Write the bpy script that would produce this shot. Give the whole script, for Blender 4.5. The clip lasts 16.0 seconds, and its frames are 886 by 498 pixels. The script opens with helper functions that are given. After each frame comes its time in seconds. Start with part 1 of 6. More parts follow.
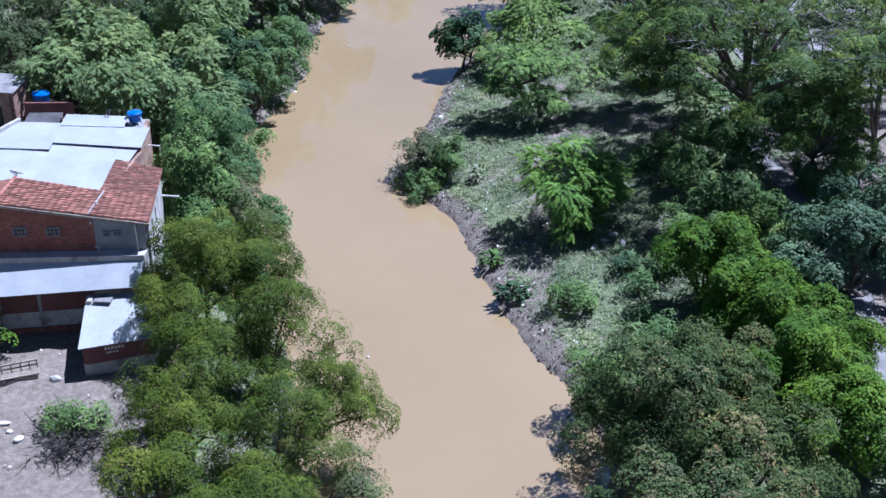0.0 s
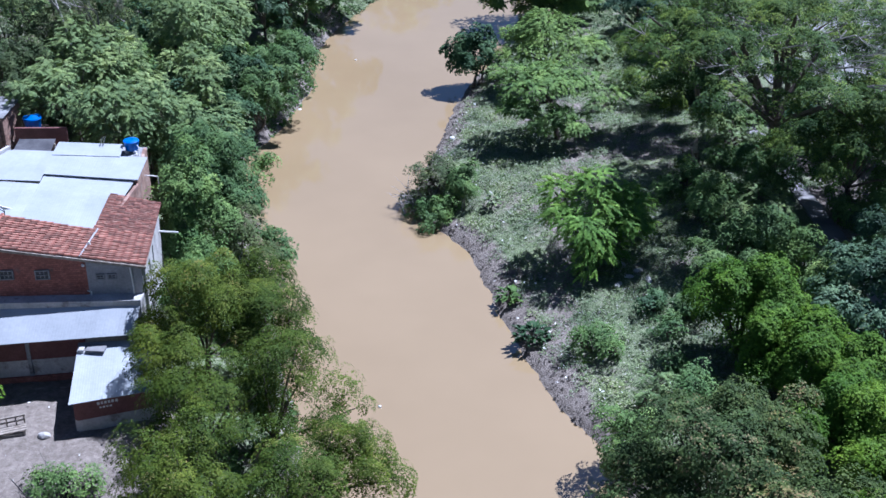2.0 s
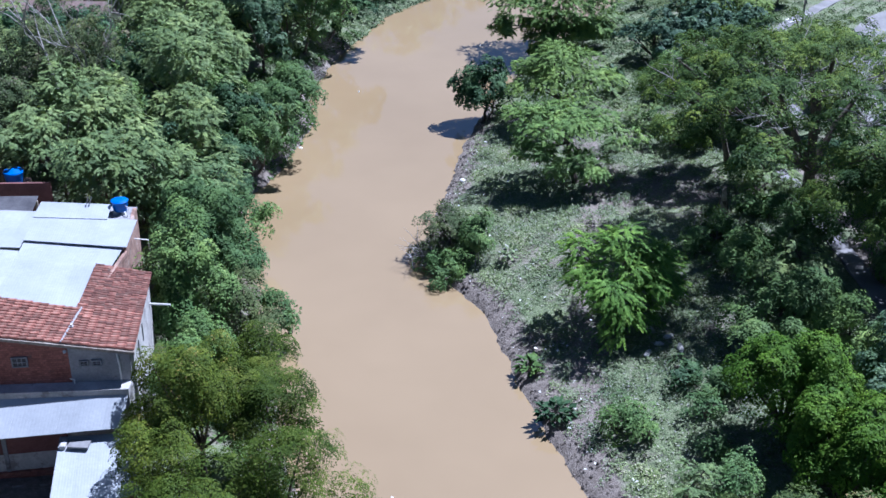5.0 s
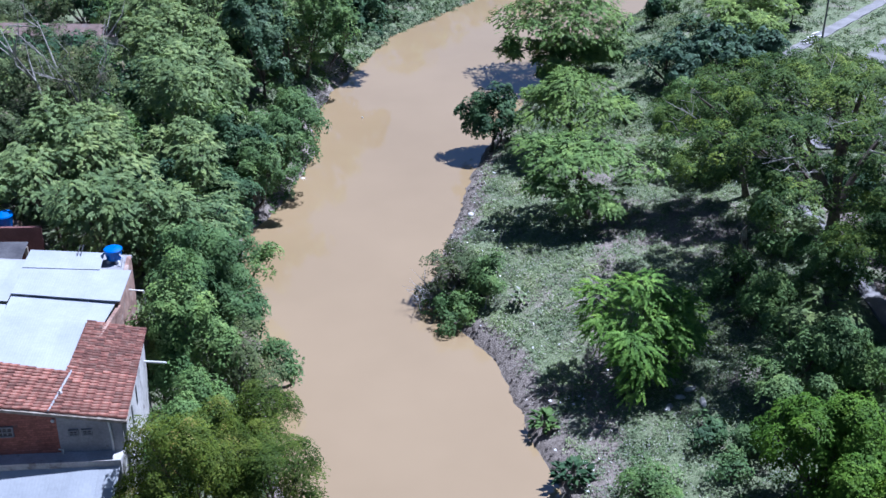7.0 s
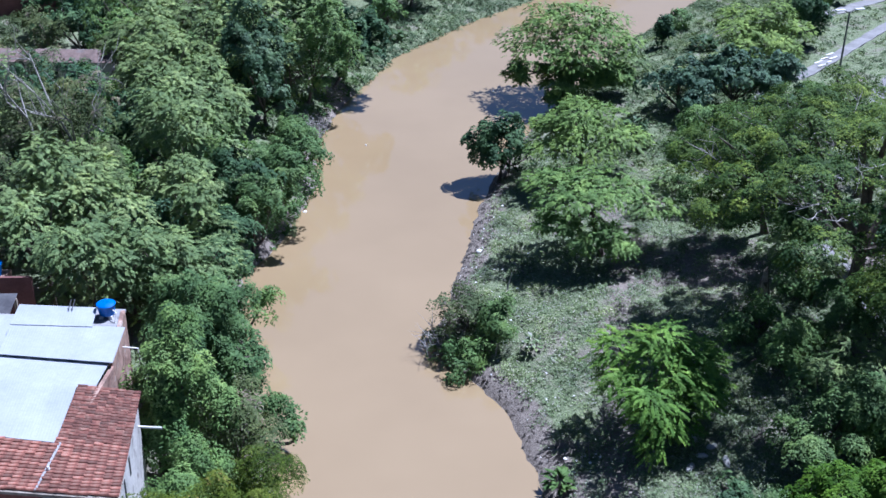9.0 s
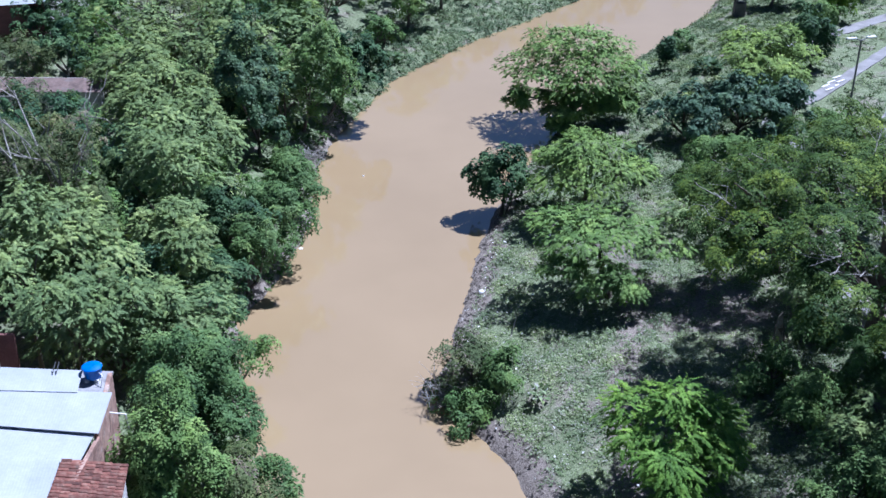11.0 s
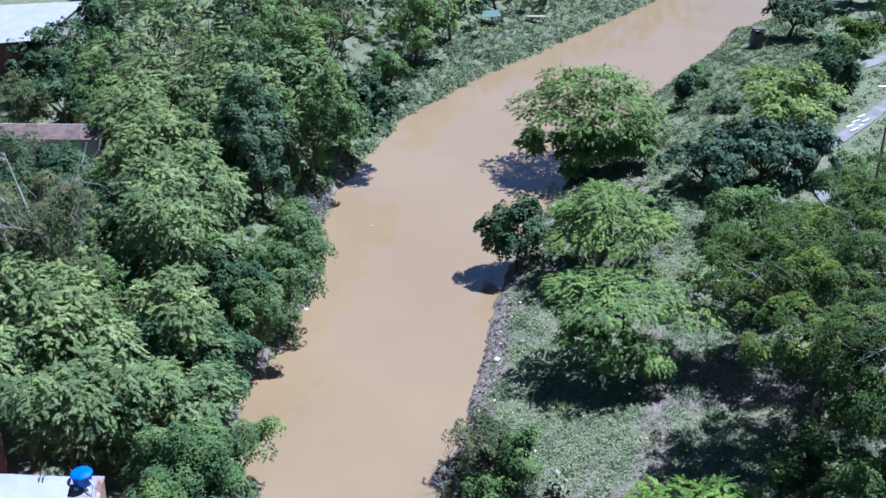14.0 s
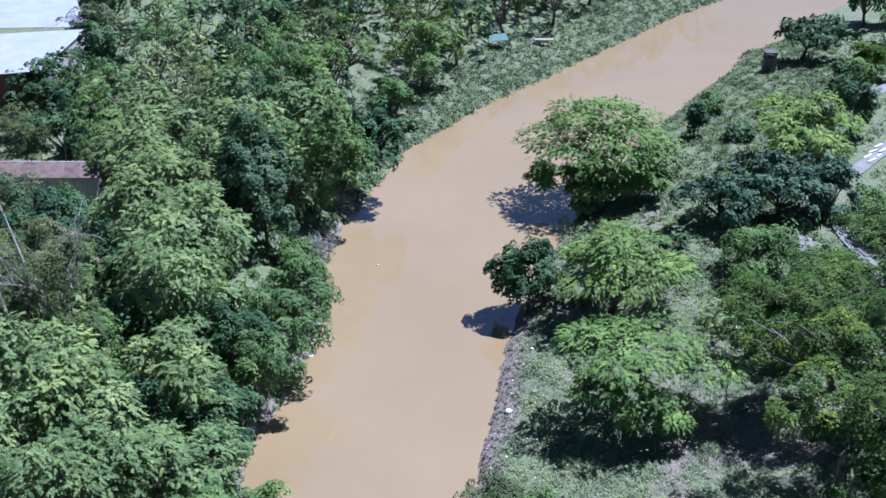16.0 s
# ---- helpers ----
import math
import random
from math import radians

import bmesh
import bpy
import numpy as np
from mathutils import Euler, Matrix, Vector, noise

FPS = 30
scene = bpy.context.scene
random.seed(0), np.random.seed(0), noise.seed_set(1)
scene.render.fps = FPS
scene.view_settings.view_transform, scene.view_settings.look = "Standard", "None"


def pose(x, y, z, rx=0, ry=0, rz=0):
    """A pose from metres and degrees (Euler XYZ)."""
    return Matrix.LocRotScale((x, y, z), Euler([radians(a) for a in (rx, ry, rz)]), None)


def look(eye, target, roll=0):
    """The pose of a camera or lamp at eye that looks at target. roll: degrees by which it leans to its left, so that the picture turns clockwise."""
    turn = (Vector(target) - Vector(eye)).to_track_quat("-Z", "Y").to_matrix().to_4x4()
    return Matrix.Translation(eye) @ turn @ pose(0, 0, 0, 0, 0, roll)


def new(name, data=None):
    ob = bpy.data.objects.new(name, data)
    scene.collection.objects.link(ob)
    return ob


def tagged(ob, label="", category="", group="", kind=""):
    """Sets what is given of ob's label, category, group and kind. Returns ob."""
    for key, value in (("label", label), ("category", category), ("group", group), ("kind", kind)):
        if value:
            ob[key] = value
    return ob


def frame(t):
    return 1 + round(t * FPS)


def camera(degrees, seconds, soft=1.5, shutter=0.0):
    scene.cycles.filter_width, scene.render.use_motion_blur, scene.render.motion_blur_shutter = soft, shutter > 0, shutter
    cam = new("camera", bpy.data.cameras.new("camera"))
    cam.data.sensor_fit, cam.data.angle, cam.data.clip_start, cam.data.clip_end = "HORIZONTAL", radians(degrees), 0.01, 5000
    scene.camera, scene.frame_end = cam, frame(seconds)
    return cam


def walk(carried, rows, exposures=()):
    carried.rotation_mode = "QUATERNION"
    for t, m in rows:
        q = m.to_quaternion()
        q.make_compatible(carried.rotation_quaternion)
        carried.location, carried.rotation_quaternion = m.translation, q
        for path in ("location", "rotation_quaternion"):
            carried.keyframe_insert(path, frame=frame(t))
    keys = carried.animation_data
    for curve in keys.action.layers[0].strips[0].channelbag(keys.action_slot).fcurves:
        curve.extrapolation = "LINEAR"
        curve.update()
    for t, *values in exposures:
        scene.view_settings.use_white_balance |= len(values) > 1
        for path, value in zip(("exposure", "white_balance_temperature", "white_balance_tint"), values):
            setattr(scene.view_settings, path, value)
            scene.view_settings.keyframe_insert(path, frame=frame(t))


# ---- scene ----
cam = camera(42.43, 16.0, soft=1.55)
PATH = [
    (0, (1.297, -0.839, 38.646), (0.354, 43.489, 15.534), 0.84),
    (0.5, (0.975, 0.524, 38.640), (0.142, 44.833, 15.487), 0.87),
    (1, (0.675, 1.843, 38.660), (-0.106, 46.147, 15.495), 0.95),
    (1.5, (0.394, 3.123, 38.703), (-0.400, 47.417, 15.522), 0.98),
    (2, (0.131, 4.366, 38.769), (-0.799, 48.656, 15.584), 1.04),
    (2.5, (-0.116, 5.576, 38.856), (-1.110, 49.870, 15.681), 1.05),
    (3, (-0.348, 6.758, 38.962), (-1.306, 51.057, 15.797), 1.06),
    (3.5, (-0.568, 7.912, 39.086), (-1.474, 52.220, 15.933), 1.07),
    (4, (-0.776, 9.044, 39.225), (-1.619, 53.360, 16.088), 1.06),
    (6.5, (-1.686, 14.434, 40.129), (-2.497, 58.822, 17.128), 0.89),
    (7, (-1.849, 15.473, 40.343), (-2.683, 59.879, 17.378), 0.95),
    (7.5, (-2.007, 16.502, 40.567), (-2.896, 60.921, 17.628), 0.91),
    (8, (-2.161, 17.524, 40.800), (-3.062, 61.960, 17.896), 0.86),
    (8.5, (-2.312, 18.538, 41.042), (-3.175, 62.982, 18.152), 0.90),
    (9, (-2.459, 19.545, 41.291), (-3.336, 64.008, 18.439), 0.80),
    (11.5, (-3.149, 24.491, 42.648), (-3.798, 69.043, 19.960), 0.67),
    (12, (-3.277, 25.462, 42.942), (-3.967, 70.025, 20.278), 0.66),
    (12.5, (-3.401, 26.424, 43.243), (-4.102, 71.004, 20.611), 0.60),
    (13, (-3.520, 27.378, 43.552), (-4.308, 71.978, 20.964), 0.59),
    (13.5, (-3.634, 28.322, 43.869), (-4.497, 72.944, 21.327), 0.50),
    (14, (-3.741, 29.255, 44.196), (-4.616, 73.899, 21.700), 0.43),
    (14.5, (-3.842, 30.174, 44.532), (-4.704, 74.854, 22.105), 0.32),
    (15, (-3.935, 31.079, 44.878), (-4.877, 75.777, 22.491), 0.23),
    (15.5, (-4.019, 31.966, 45.235), (-5.029, 76.696, 22.915), 0.18),
    (16, (-4.093, 32.834, 45.604), (-5.210, 77.596, 23.353), 0.03),
]
walk(cam, [(t, look(eye, target, roll)) for t, eye, target, roll in PATH], [(0, 0.82, 4950, 19.5), (16, 0.82, 4950, 19.5)])

# ---- sky, sun, exposure ----
SUN_WAY = Vector((0.43, 0.38, 1.0)).normalized()
world = bpy.data.worlds.new("sky")
scene.world = world
world.use_nodes = True
sky = world.node_tree.nodes.new("ShaderNodeTexSky")
sky.sky_type = "NISHITA"
sky.sun_disc = False
sky.sun_elevation = math.asin(SUN_WAY.z)
sky.sun_rotation = math.atan2(SUN_WAY.x, SUN_WAY.y)
sky.altitude = 500.0
sky.air_density = 1.0
sky.dust_density = 0.1
background = world.node_tree.nodes["Background"]
background.inputs["Strength"].default_value = 0.028
world.node_tree.links.new(sky.outputs["Color"], background.inputs["Color"])
sun = new("sun", bpy.data.lights.new("sun", "SUN"))
sun.data.energy, sun.data.angle, sun.data.color = 5.0, radians(0.55), (1.0, 0.96, 0.9)
sun.matrix_world = look(SUN_WAY * 300, (0, 0, 0))


# ---- materials ----
def material(name):
    m = bpy.data.materials.new(name)
    m.use_nodes = True
    nodes, links = m.node_tree.nodes, m.node_tree.links
    return m, nodes, links, nodes["Principled BSDF"]


def ramp_node(nodes, stops):
    r = nodes.new("ShaderNodeValToRGB")
    els = r.color_ramp.elements
    while len(els) < len(stops):
        els.new(0.5)
    for e, (p, c) in zip(els, stops):
        e.position, e.color = p, (*c, 1)
    return r


def noise_node(nodes, links, scale, detail=4.0, rough=0.6):
    co = nodes.new("ShaderNodeTexCoord")
    n = nodes.new("ShaderNodeTexNoise")
    n.inputs["Scale"].default_value, n.inputs["Detail"].default_value, n.inputs["Roughness"].default_value = scale, detail, rough
    links.new(co.outputs["Object"], n.inputs["Vector"])
    return n


def mixed(nodes, links, kind, fac, a, b):
    """A colour mix; fac, a and b are sockets or values."""
    x = nodes.new("ShaderNodeMix")
    x.data_type, x.blend_type = "RGBA", kind
    for sock, v in ((x.inputs[0], fac), (x.inputs[6], a), (x.inputs[7], b)):
        if isinstance(v, (int, float)):
            sock.default_value = v
        elif isinstance(v, tuple):
            sock.default_value = (*v, 1)
        else:
            links.new(v, sock)
    return x.outputs[2]


def surface(name, stops, scale, rough=0.8, bump=0.3, fine=18.0, grain=0.25, metal=0.0, stain=None, per_piece=0.0):
    """Two scales of noise over a ramp of colours, with fine relief."""
    m, nodes, links, bsdf = material(name)
    big = noise_node(nodes, links, scale)
    small = noise_node(nodes, links, fine, 3.0, 0.7)
    ramp = ramp_node(nodes, stops)
    links.new(big.outputs["Fac"], ramp.inputs["Fac"])
    dim = ramp_node(nodes, [(0.3, (1 - grain,) * 3), (0.7, (1.0,) * 3)])
    links.new(small.outputs["Fac"], dim.inputs["Fac"])
    colour = mixed(nodes, links, "MULTIPLY", 1.0, ramp.outputs["Color"], dim.outputs["Color"])
    if stain:
        colour_of, where, size = stain
        patch = noise_node(nodes, links, size, 5.0, 0.65)
        cut = ramp_node(nodes, [(where, (0, 0, 0)), (where + 0.1, (1, 1, 1))])
        links.new(patch.outputs["Fac"], cut.inputs["Fac"])
        colour = mixed(nodes, links, "MIX", cut.outputs["Color"], colour, colour_of)
    if per_piece:
        info = nodes.new("ShaderNodeObjectInfo")
        tint = ramp_node(nodes, [(0.0, (1 - per_piece,) * 3), (1.0, (1 + per_piece * 0.4,) * 3)])
        links.new(info.outputs["Random"], tint.inputs["Fac"])
        isl = nodes.new("ShaderNodeNewGeometry")
        tint2 = ramp_node(nodes, [(0.0, (1 - per_piece,) * 3), (1.0, (1.0,) * 3)])
        links.new(isl.outputs["Random Per Island"], tint2.inputs["Fac"])
        colour = mixed(nodes, links, "MULTIPLY", 1.0, colour, tint.outputs["Color"])
        colour = mixed(nodes, links, "MULTIPLY", 1.0, colour, tint2.outputs["Color"])
    links.new(colour, bsdf.inputs["Base Color"])
    bsdf.inputs["Roughness"].default_value, bsdf.inputs["Metallic"].default_value = rough, metal
    b = nodes.new("ShaderNodeBump")
    b.inputs["Strength"].default_value, b.inputs["Distance"].default_value = bump, 0.05
    links.new(small.outputs["Fac"], b.inputs["Height"])
    links.new(b.outputs["Normal"], bsdf.inputs["Normal"])
    return m


def foliage(name, dark, mid, light, rough=0.55, through_light=0.28, patch=0.75, dry=None, dry_at=0.8, sprays=True):
    """Leaves: every leaf its own tone, clumps and whole plants shifted in hue."""
    m, nodes, links, bsdf = material(name)
    dark, light = (tuple(0.85 * a + 0.15 * b for a, b in zip(c, mid)) for c in (dark, light))
    dark, mid, light = (tuple(a * b for a, b in zip(c, (0.86, 0.9, 0.86))) for c in (dark, mid, light))
    geo = nodes.new("ShaderNodeNewGeometry")
    spray = nodes.new("ShaderNodeAttribute")
    spray.attribute_name = "tone"
    share = nodes.new("ShaderNodeMix")
    share.inputs["Factor"].default_value = 0.3 if sprays else 1.0
    links.new(spray.outputs["Fac"], share.inputs["A"])
    links.new(geo.outputs["Random Per Island"], share.inputs["B"])
    stops = [(0.12, dark), (0.5, mid), (0.88, light)]
    if dry:
        stops = [(0.1, dark), (0.45, mid), (dry_at - 0.1, light), (dry_at - 0.04, dry), (1.0, dry)]
    leafy = ramp_node(nodes, stops)
    links.new(share.outputs["Result"], leafy.inputs["Fac"])
    n = noise_node(nodes, links, patch, 3.0, 0.6)
    tone = ramp_node(nodes, [(0.34, (0.66, 0.7, 0.76)), (0.48, (0.95, 0.97, 0.98)), (0.66, (1.35, 1.28, 1.1))])
    links.new(n.outputs["Fac"], tone.inputs["Fac"])
    info = nodes.new("ShaderNodeObjectInfo")
    own = ramp_node(nodes, [(0.0, (0.85, 0.9, 0.95)), (1.0, (1.12, 1.06, 0.95))])
    links.new(info.outputs["Random"], own.inputs["Fac"])
    colour = mixed(nodes, links, "MULTIPLY", 1.0, leafy.outputs["Color"], tone.outputs["Color"])
    colour = mixed(nodes, links, "MULTIPLY", 1.0, colour, own.outputs["Color"])
    links.new(colour, bsdf.inputs["Base Color"])
    bsdf.inputs["Roughness"].default_value, bsdf.inputs["Specular IOR Level"].default_value = rough + 0.1, 0.1
    glow = nodes.new("ShaderNodeBsdfTranslucent")
    links.new(mixed(nodes, links, "MULTIPLY", 1.0, colour, (1.25, 1.2, 0.6)), glow.inputs["Color"])
    mix = nodes.new("ShaderNodeMixShader")
    mix.inputs[0].default_value = through_light * 0.33
    links.new(bsdf.outputs[0], mix.inputs[1])
    links.new(glow.outputs[0], mix.inputs[2])
    links.new(mix.outputs[0], nodes["Material Output"].inputs["Surface"])
    return m


LEAF = {
    "mesquite": foliage("mesquite_leaf", (0.134, 0.205, 0.056), (0.222, 0.326, 0.090), (0.340, 0.444, 0.145), 0.5, 0.3),
    "frond": foliage("frond_leaf", (0.077, 0.157, 0.033), (0.149, 0.275, 0.053), (0.275, 0.414, 0.092), 0.5, 0.35),
    "feather": foliage("feather_leaf", (0.112, 0.168, 0.069), (0.214, 0.290, 0.120), (0.363, 0.435, 0.193), 0.5, 0.32),
    "dark": foliage("dark_leaf", (0.037, 0.074, 0.040), (0.069, 0.128, 0.062), (0.122, 0.199, 0.095), 0.5, 0.2),
    "glossy": foliage("glossy_leaf", (0.051, 0.092, 0.055), (0.097, 0.159, 0.092), (0.190, 0.265, 0.170), 0.45, 0.15),
    "olive": foliage("olive_leaf", (0.035, 0.061, 0.010), (0.077, 0.115, 0.015), (0.167, 0.196, 0.031), 0.5, 0.28, dry=(0.24, 0.2, 0.07), dry_at=0.94),
    "rain": foliage("rain_tree_leaf", (0.034, 0.070, 0.026), (0.080, 0.136, 0.034), (0.262, 0.329, 0.055), 0.5, 0.25, 0.5),
    "vine": foliage("vine_leaf", (0.048, 0.107, 0.011), (0.096, 0.180, 0.019), (0.177, 0.278, 0.031), 0.5, 0.3),
    "brown": foliage("browning_leaf", (0.0612, 0.0867, 0.036), (0.107, 0.138, 0.06), (0.163, 0.189, 0.09), 0.6, 0.22, dry=(0.194, 0.163, 0.132), dry_at=0.86),
    "deep": foliage("bankside_leaf", (0.060, 0.110, 0.044), (0.109, 0.184, 0.069), (0.200, 0.285, 0.116), 0.5, 0.22),
    "shrub": foliage("shrub_leaf", (0.081, 0.142, 0.046), (0.152, 0.245, 0.079), (0.264, 0.356, 0.134), 0.5, 0.26),
    "bluish": foliage("bluish_leaf", (0.055, 0.1, 0.046), (0.1, 0.16, 0.078), (0.19, 0.25, 0.14), 0.4, 0.2),
    "tipped": foliage("dry_tipped_leaf", (0.030, 0.056, 0.019), (0.067, 0.102, 0.032), (0.123, 0.161, 0.059), 0.5, 0.22, 1.0, dry=(0.21, 0.175, 0.085), dry_at=0.8),
    "weed": foliage("weed_leaf", (0.125, 0.172, 0.076), (0.232, 0.29, 0.142), (0.365, 0.412, 0.245), 0.55, 0.25, 0.25, dry=(0.408, 0.395, 0.343), dry_at=0.94, sprays=False),
    "reed": foliage("bank_weed_leaf", (0.072, 0.115, 0.052), (0.138, 0.19, 0.09), (0.23, 0.28, 0.155), 0.5, 0.25, 0.3, sprays=False),
}
BARK = surface("bark", [(0.3, (0.07, 0.055, 0.042)), (0.7, (0.17, 0.14, 0.11))], 3.0, 0.9, 0.6, 22.0)
PALE_WOOD = surface("bare_wood", [(0.3, (0.26, 0.24, 0.22)), (0.7, (0.46, 0.44, 0.41))], 3.0, 0.8, 0.4, 25.0)
# dead twigs with the shade below the yard bush put into their colour
SHADED_TWIG = surface("shaded_dead_twig", [(0.3, (0.03, 0.026, 0.024)), (0.7, (0.10, 0.09, 0.085))], 4.0, 0.9, 0.4, 25.0)
TWIG = surface("dead_twig", [(0.3, (0.14, 0.12, 0.10)), (0.7, (0.33, 0.29, 0.25))], 4.0, 0.9, 0.4, 25.0)


def ground_material():
    m, nodes, links, bsdf = material("bank_soil")
    att = nodes.new("ShaderNodeAttribute")
    att.attribute_name = "cover"
    n1 = noise_node(nodes, links, 0.35, 6.0, 0.65)
    n2 = noise_node(nodes, links, 3.0, 6.0, 0.7)
    n3 = noise_node(nodes, links, 16.0, 4.0, 0.7)
    soil = ramp_node(nodes, [(0.3, (0.15, 0.125, 0.103)), (0.5, (0.242, 0.206, 0.173)), (0.7, (0.345, 0.3, 0.258))])
    links.new(n2.outputs["Fac"], soil.inputs["Fac"])
    green = ramp_node(nodes, [(0.3, (0.10, 0.13, 0.06)), (0.55, (0.19, 0.23, 0.12)), (0.75, (0.30, 0.32, 0.21))])
    links.new(n2.outputs["Fac"], green.inputs["Fac"])
    add = nodes.new("ShaderNodeMath")
    add.operation = "ADD"
    links.new(att.outputs["Fac"], add.inputs[0])
    links.new(n1.outputs["Fac"], add.inputs[1])
    cut = ramp_node(nodes, [(0.78, (0, 0, 0)), (0.95, (1, 1, 1))])
    links.new(add.outputs[0], cut.inputs["Fac"])
    colour = mixed(nodes, links, "MIX", cut.outputs["Color"], soil.outputs["Color"], green.outputs["Color"])
    dim = ramp_node(nodes, [(0.3, (0.65,) * 3), (0.65, (1.05,) * 3)])
    links.new(n3.outputs["Fac"], dim.inputs["Fac"])
    colour = mixed(nodes, links, "MULTIPLY", 1.0, colour, dim.outputs["Color"])
    links.new(colour, bsdf.inputs["Base Color"])
    bsdf.inputs["Roughness"].default_value = 0.95
    b = nodes.new("ShaderNodeBump")
    b.inputs["Strength"].default_value, b.inputs["Distance"].default_value = 0.6, 0.15
    links.new(n3.outputs["Fac"], b.inputs["Height"])
    links.new(b.outputs["Normal"], bsdf.inputs["Normal"])
    return m


def water_material():
    m, nodes, links, bsdf = material("muddy_water")
    n1 = noise_node(nodes, links, 0.05, 4.0, 0.6)
    silt = ramp_node(nodes, [(0.35, (0.318, 0.232, 0.126)), (0.65, (0.35, 0.257, 0.142))])
    links.new(n1.outputs["Fac"], silt.inputs["Fac"])
    links.new(silt.outputs["Color"], bsdf.inputs["Base Color"])
    bsdf.inputs["Roughness"].default_value, bsdf.inputs["IOR"].default_value = 0.05, 1.9
    bsdf.inputs["Specular IOR Level"].default_value = 1.0
    n2 = noise_node(nodes, links, 1.6, 3.0, 0.5)
    b = nodes.new("ShaderNodeBump")
    b.inputs["Strength"].default_value, b.inputs["Distance"].default_value = 0.06, 0.05
    links.new(n2.outputs["Fac"], b.inputs["Height"])
    links.new(b.outputs["Normal"], bsdf.inputs["Normal"])
    return m


SOIL, WATER = ground_material(), water_material()
CONCRETE = surface("path_concrete", [(0.3, (0.17, 0.165, 0.165)), (0.7, (0.28, 0.272, 0.27))], 0.6, 0.85, 0.2, 14.0, 0.2)
PAINT = surface("road_paint", [(0.3, (0.72, 0.72, 0.70)), (0.7, (0.82, 0.82, 0.80))], 2.0, 0.7, 0.1)
SHEET = surface("white_roof_sheet", [(0.3, (0.36, 0.385, 0.41)), (0.7, (0.44, 0.465, 0.49))], 0.5, 0.4, 0.1, 6.0, 0.12, stain=((0.38, 0.40, 0.43), 0.66, 0.8), per_piece=0.05)
OLD_SHEET = surface("grey_roof_sheet", [(0.3, (0.16, 0.155, 0.155)), (0.7, (0.36, 0.36, 0.37))], 1.2, 0.6, 0.2, 6.0, 0.2, per_piece=0.15)
DARK_SHEET = surface("dark_roof_sheet", [(0.3, (0.05, 0.05, 0.06)), (0.7, (0.13, 0.13, 0.14))], 0.8, 0.8, 0.2, 6.0, 0.3)
TILE = surface("clay_roof_tile", [(0.3, (0.3, 0.115, 0.09)), (0.48, (0.58, 0.22, 0.15)), (0.68, (0.74, 0.43, 0.32))], 3.2, 0.85, 0.4, 12.0, 0.45, stain=((0.19, 0.1, 0.085), 0.62, 1.6), per_piece=0.6)
BRICK = surface("red_brick_wall", [(0.3, (0.29, 0.115, 0.09)), (0.7, (0.42, 0.18, 0.14))], 0.9, 0.9, 0.5, 9.0, 0.35, stain=((0.17, 0.11, 0.10), 0.6, 1.4))
def coursed(m, long=0.24, high=0.12, mortar=(0.62, 0.6, 0.58), amount=0.8):
    """Lay courses of bricks over a wall's own colours."""
    nodes, links = m.node_tree.nodes, m.node_tree.links
    bsdf = nodes["Principled BSDF"]
    old = bsdf.inputs["Base Color"].links[0].from_socket
    co, split, join, add = nodes.new("ShaderNodeTexCoord"), nodes.new("ShaderNodeSeparateXYZ"), nodes.new("ShaderNodeCombineXYZ"), nodes.new("ShaderNodeMath")
    links.new(co.outputs["Object"], split.inputs[0])
    links.new(split.outputs[0], add.inputs[0]), links.new(split.outputs[1], add.inputs[1])
    links.new(add.outputs[0], join.inputs[0]), links.new(split.outputs[2], join.inputs[1])
    bricks = nodes.new("ShaderNodeTexBrick")
    links.new(join.outputs[0], bricks.inputs["Vector"])
    for key, v in (("Color1", (0.7, 0.68, 0.66, 1)), ("Color2", (1.25, 1.2, 1.15, 1)), ("Mortar", (*mortar, 1)), ("Scale", 1.0), ("Mortar Size", 0.012), ("Brick Width", long), ("Row Height", high)):
        bricks.inputs[key].default_value = v
    links.new(mixed(nodes, links, "MULTIPLY", amount, old, bricks.outputs["Color"]), bsdf.inputs["Base Color"])


coursed(BRICK)
PLASTER = surface("grey_plaster", [(0.3, (0.26, 0.26, 0.27)), (0.7, (0.42, 0.42, 0.43))], 0.8, 0.9, 0.3, 8.0, 0.25, stain=((0.14, 0.13, 0.13), 0.6, 1.2))
PALE_PLASTER = surface("pale_plaster", [(0.3, (0.42, 0.41, 0.40)), (0.7, (0.62, 0.60, 0.58))], 0.9, 0.9, 0.3, 8.0, 0.25, stain=((0.24, 0.22, 0.21), 0.56, 1.3))
RED_PAINT = surface("dull_red_paint", [(0.3, (0.15, 0.065, 0.06)), (0.7, (0.25, 0.11, 0.1))], 0.8, 0.85, 0.3, 9.0, 0.3)
BARE_BRICK = surface("bare_pink_brick", [(0.3, (0.26, 0.155, 0.12)), (0.7, (0.46, 0.32, 0.26))], 1.4, 0.9, 0.5, 8.0, 0.35, stain=((0.42, 0.38, 0.35), 0.58, 0.9))
coursed(BARE_BRICK, 0.3, 0.2, (1.2, 1.2, 1.2))
DARK = surface("dark_opening", [(0.3, (0.012, 0.012, 0.014)), (0.7, (0.03, 0.03, 0.035))], 2.0, 0.7, 0.1)
FRAME = surface("grey_window_metal", [(0.3, (0.15, 0.16, 0.18)), (0.7, (0.26, 0.27, 0.29))], 3.0, 0.5, 0.1)
BLUE = surface("blue_tank_plastic", [(0.3, (0.01, 0.12, 0.50)), (0.7, (0.015, 0.17, 0.62))], 1.0, 0.35, 0.05, 8.0, 0.1)
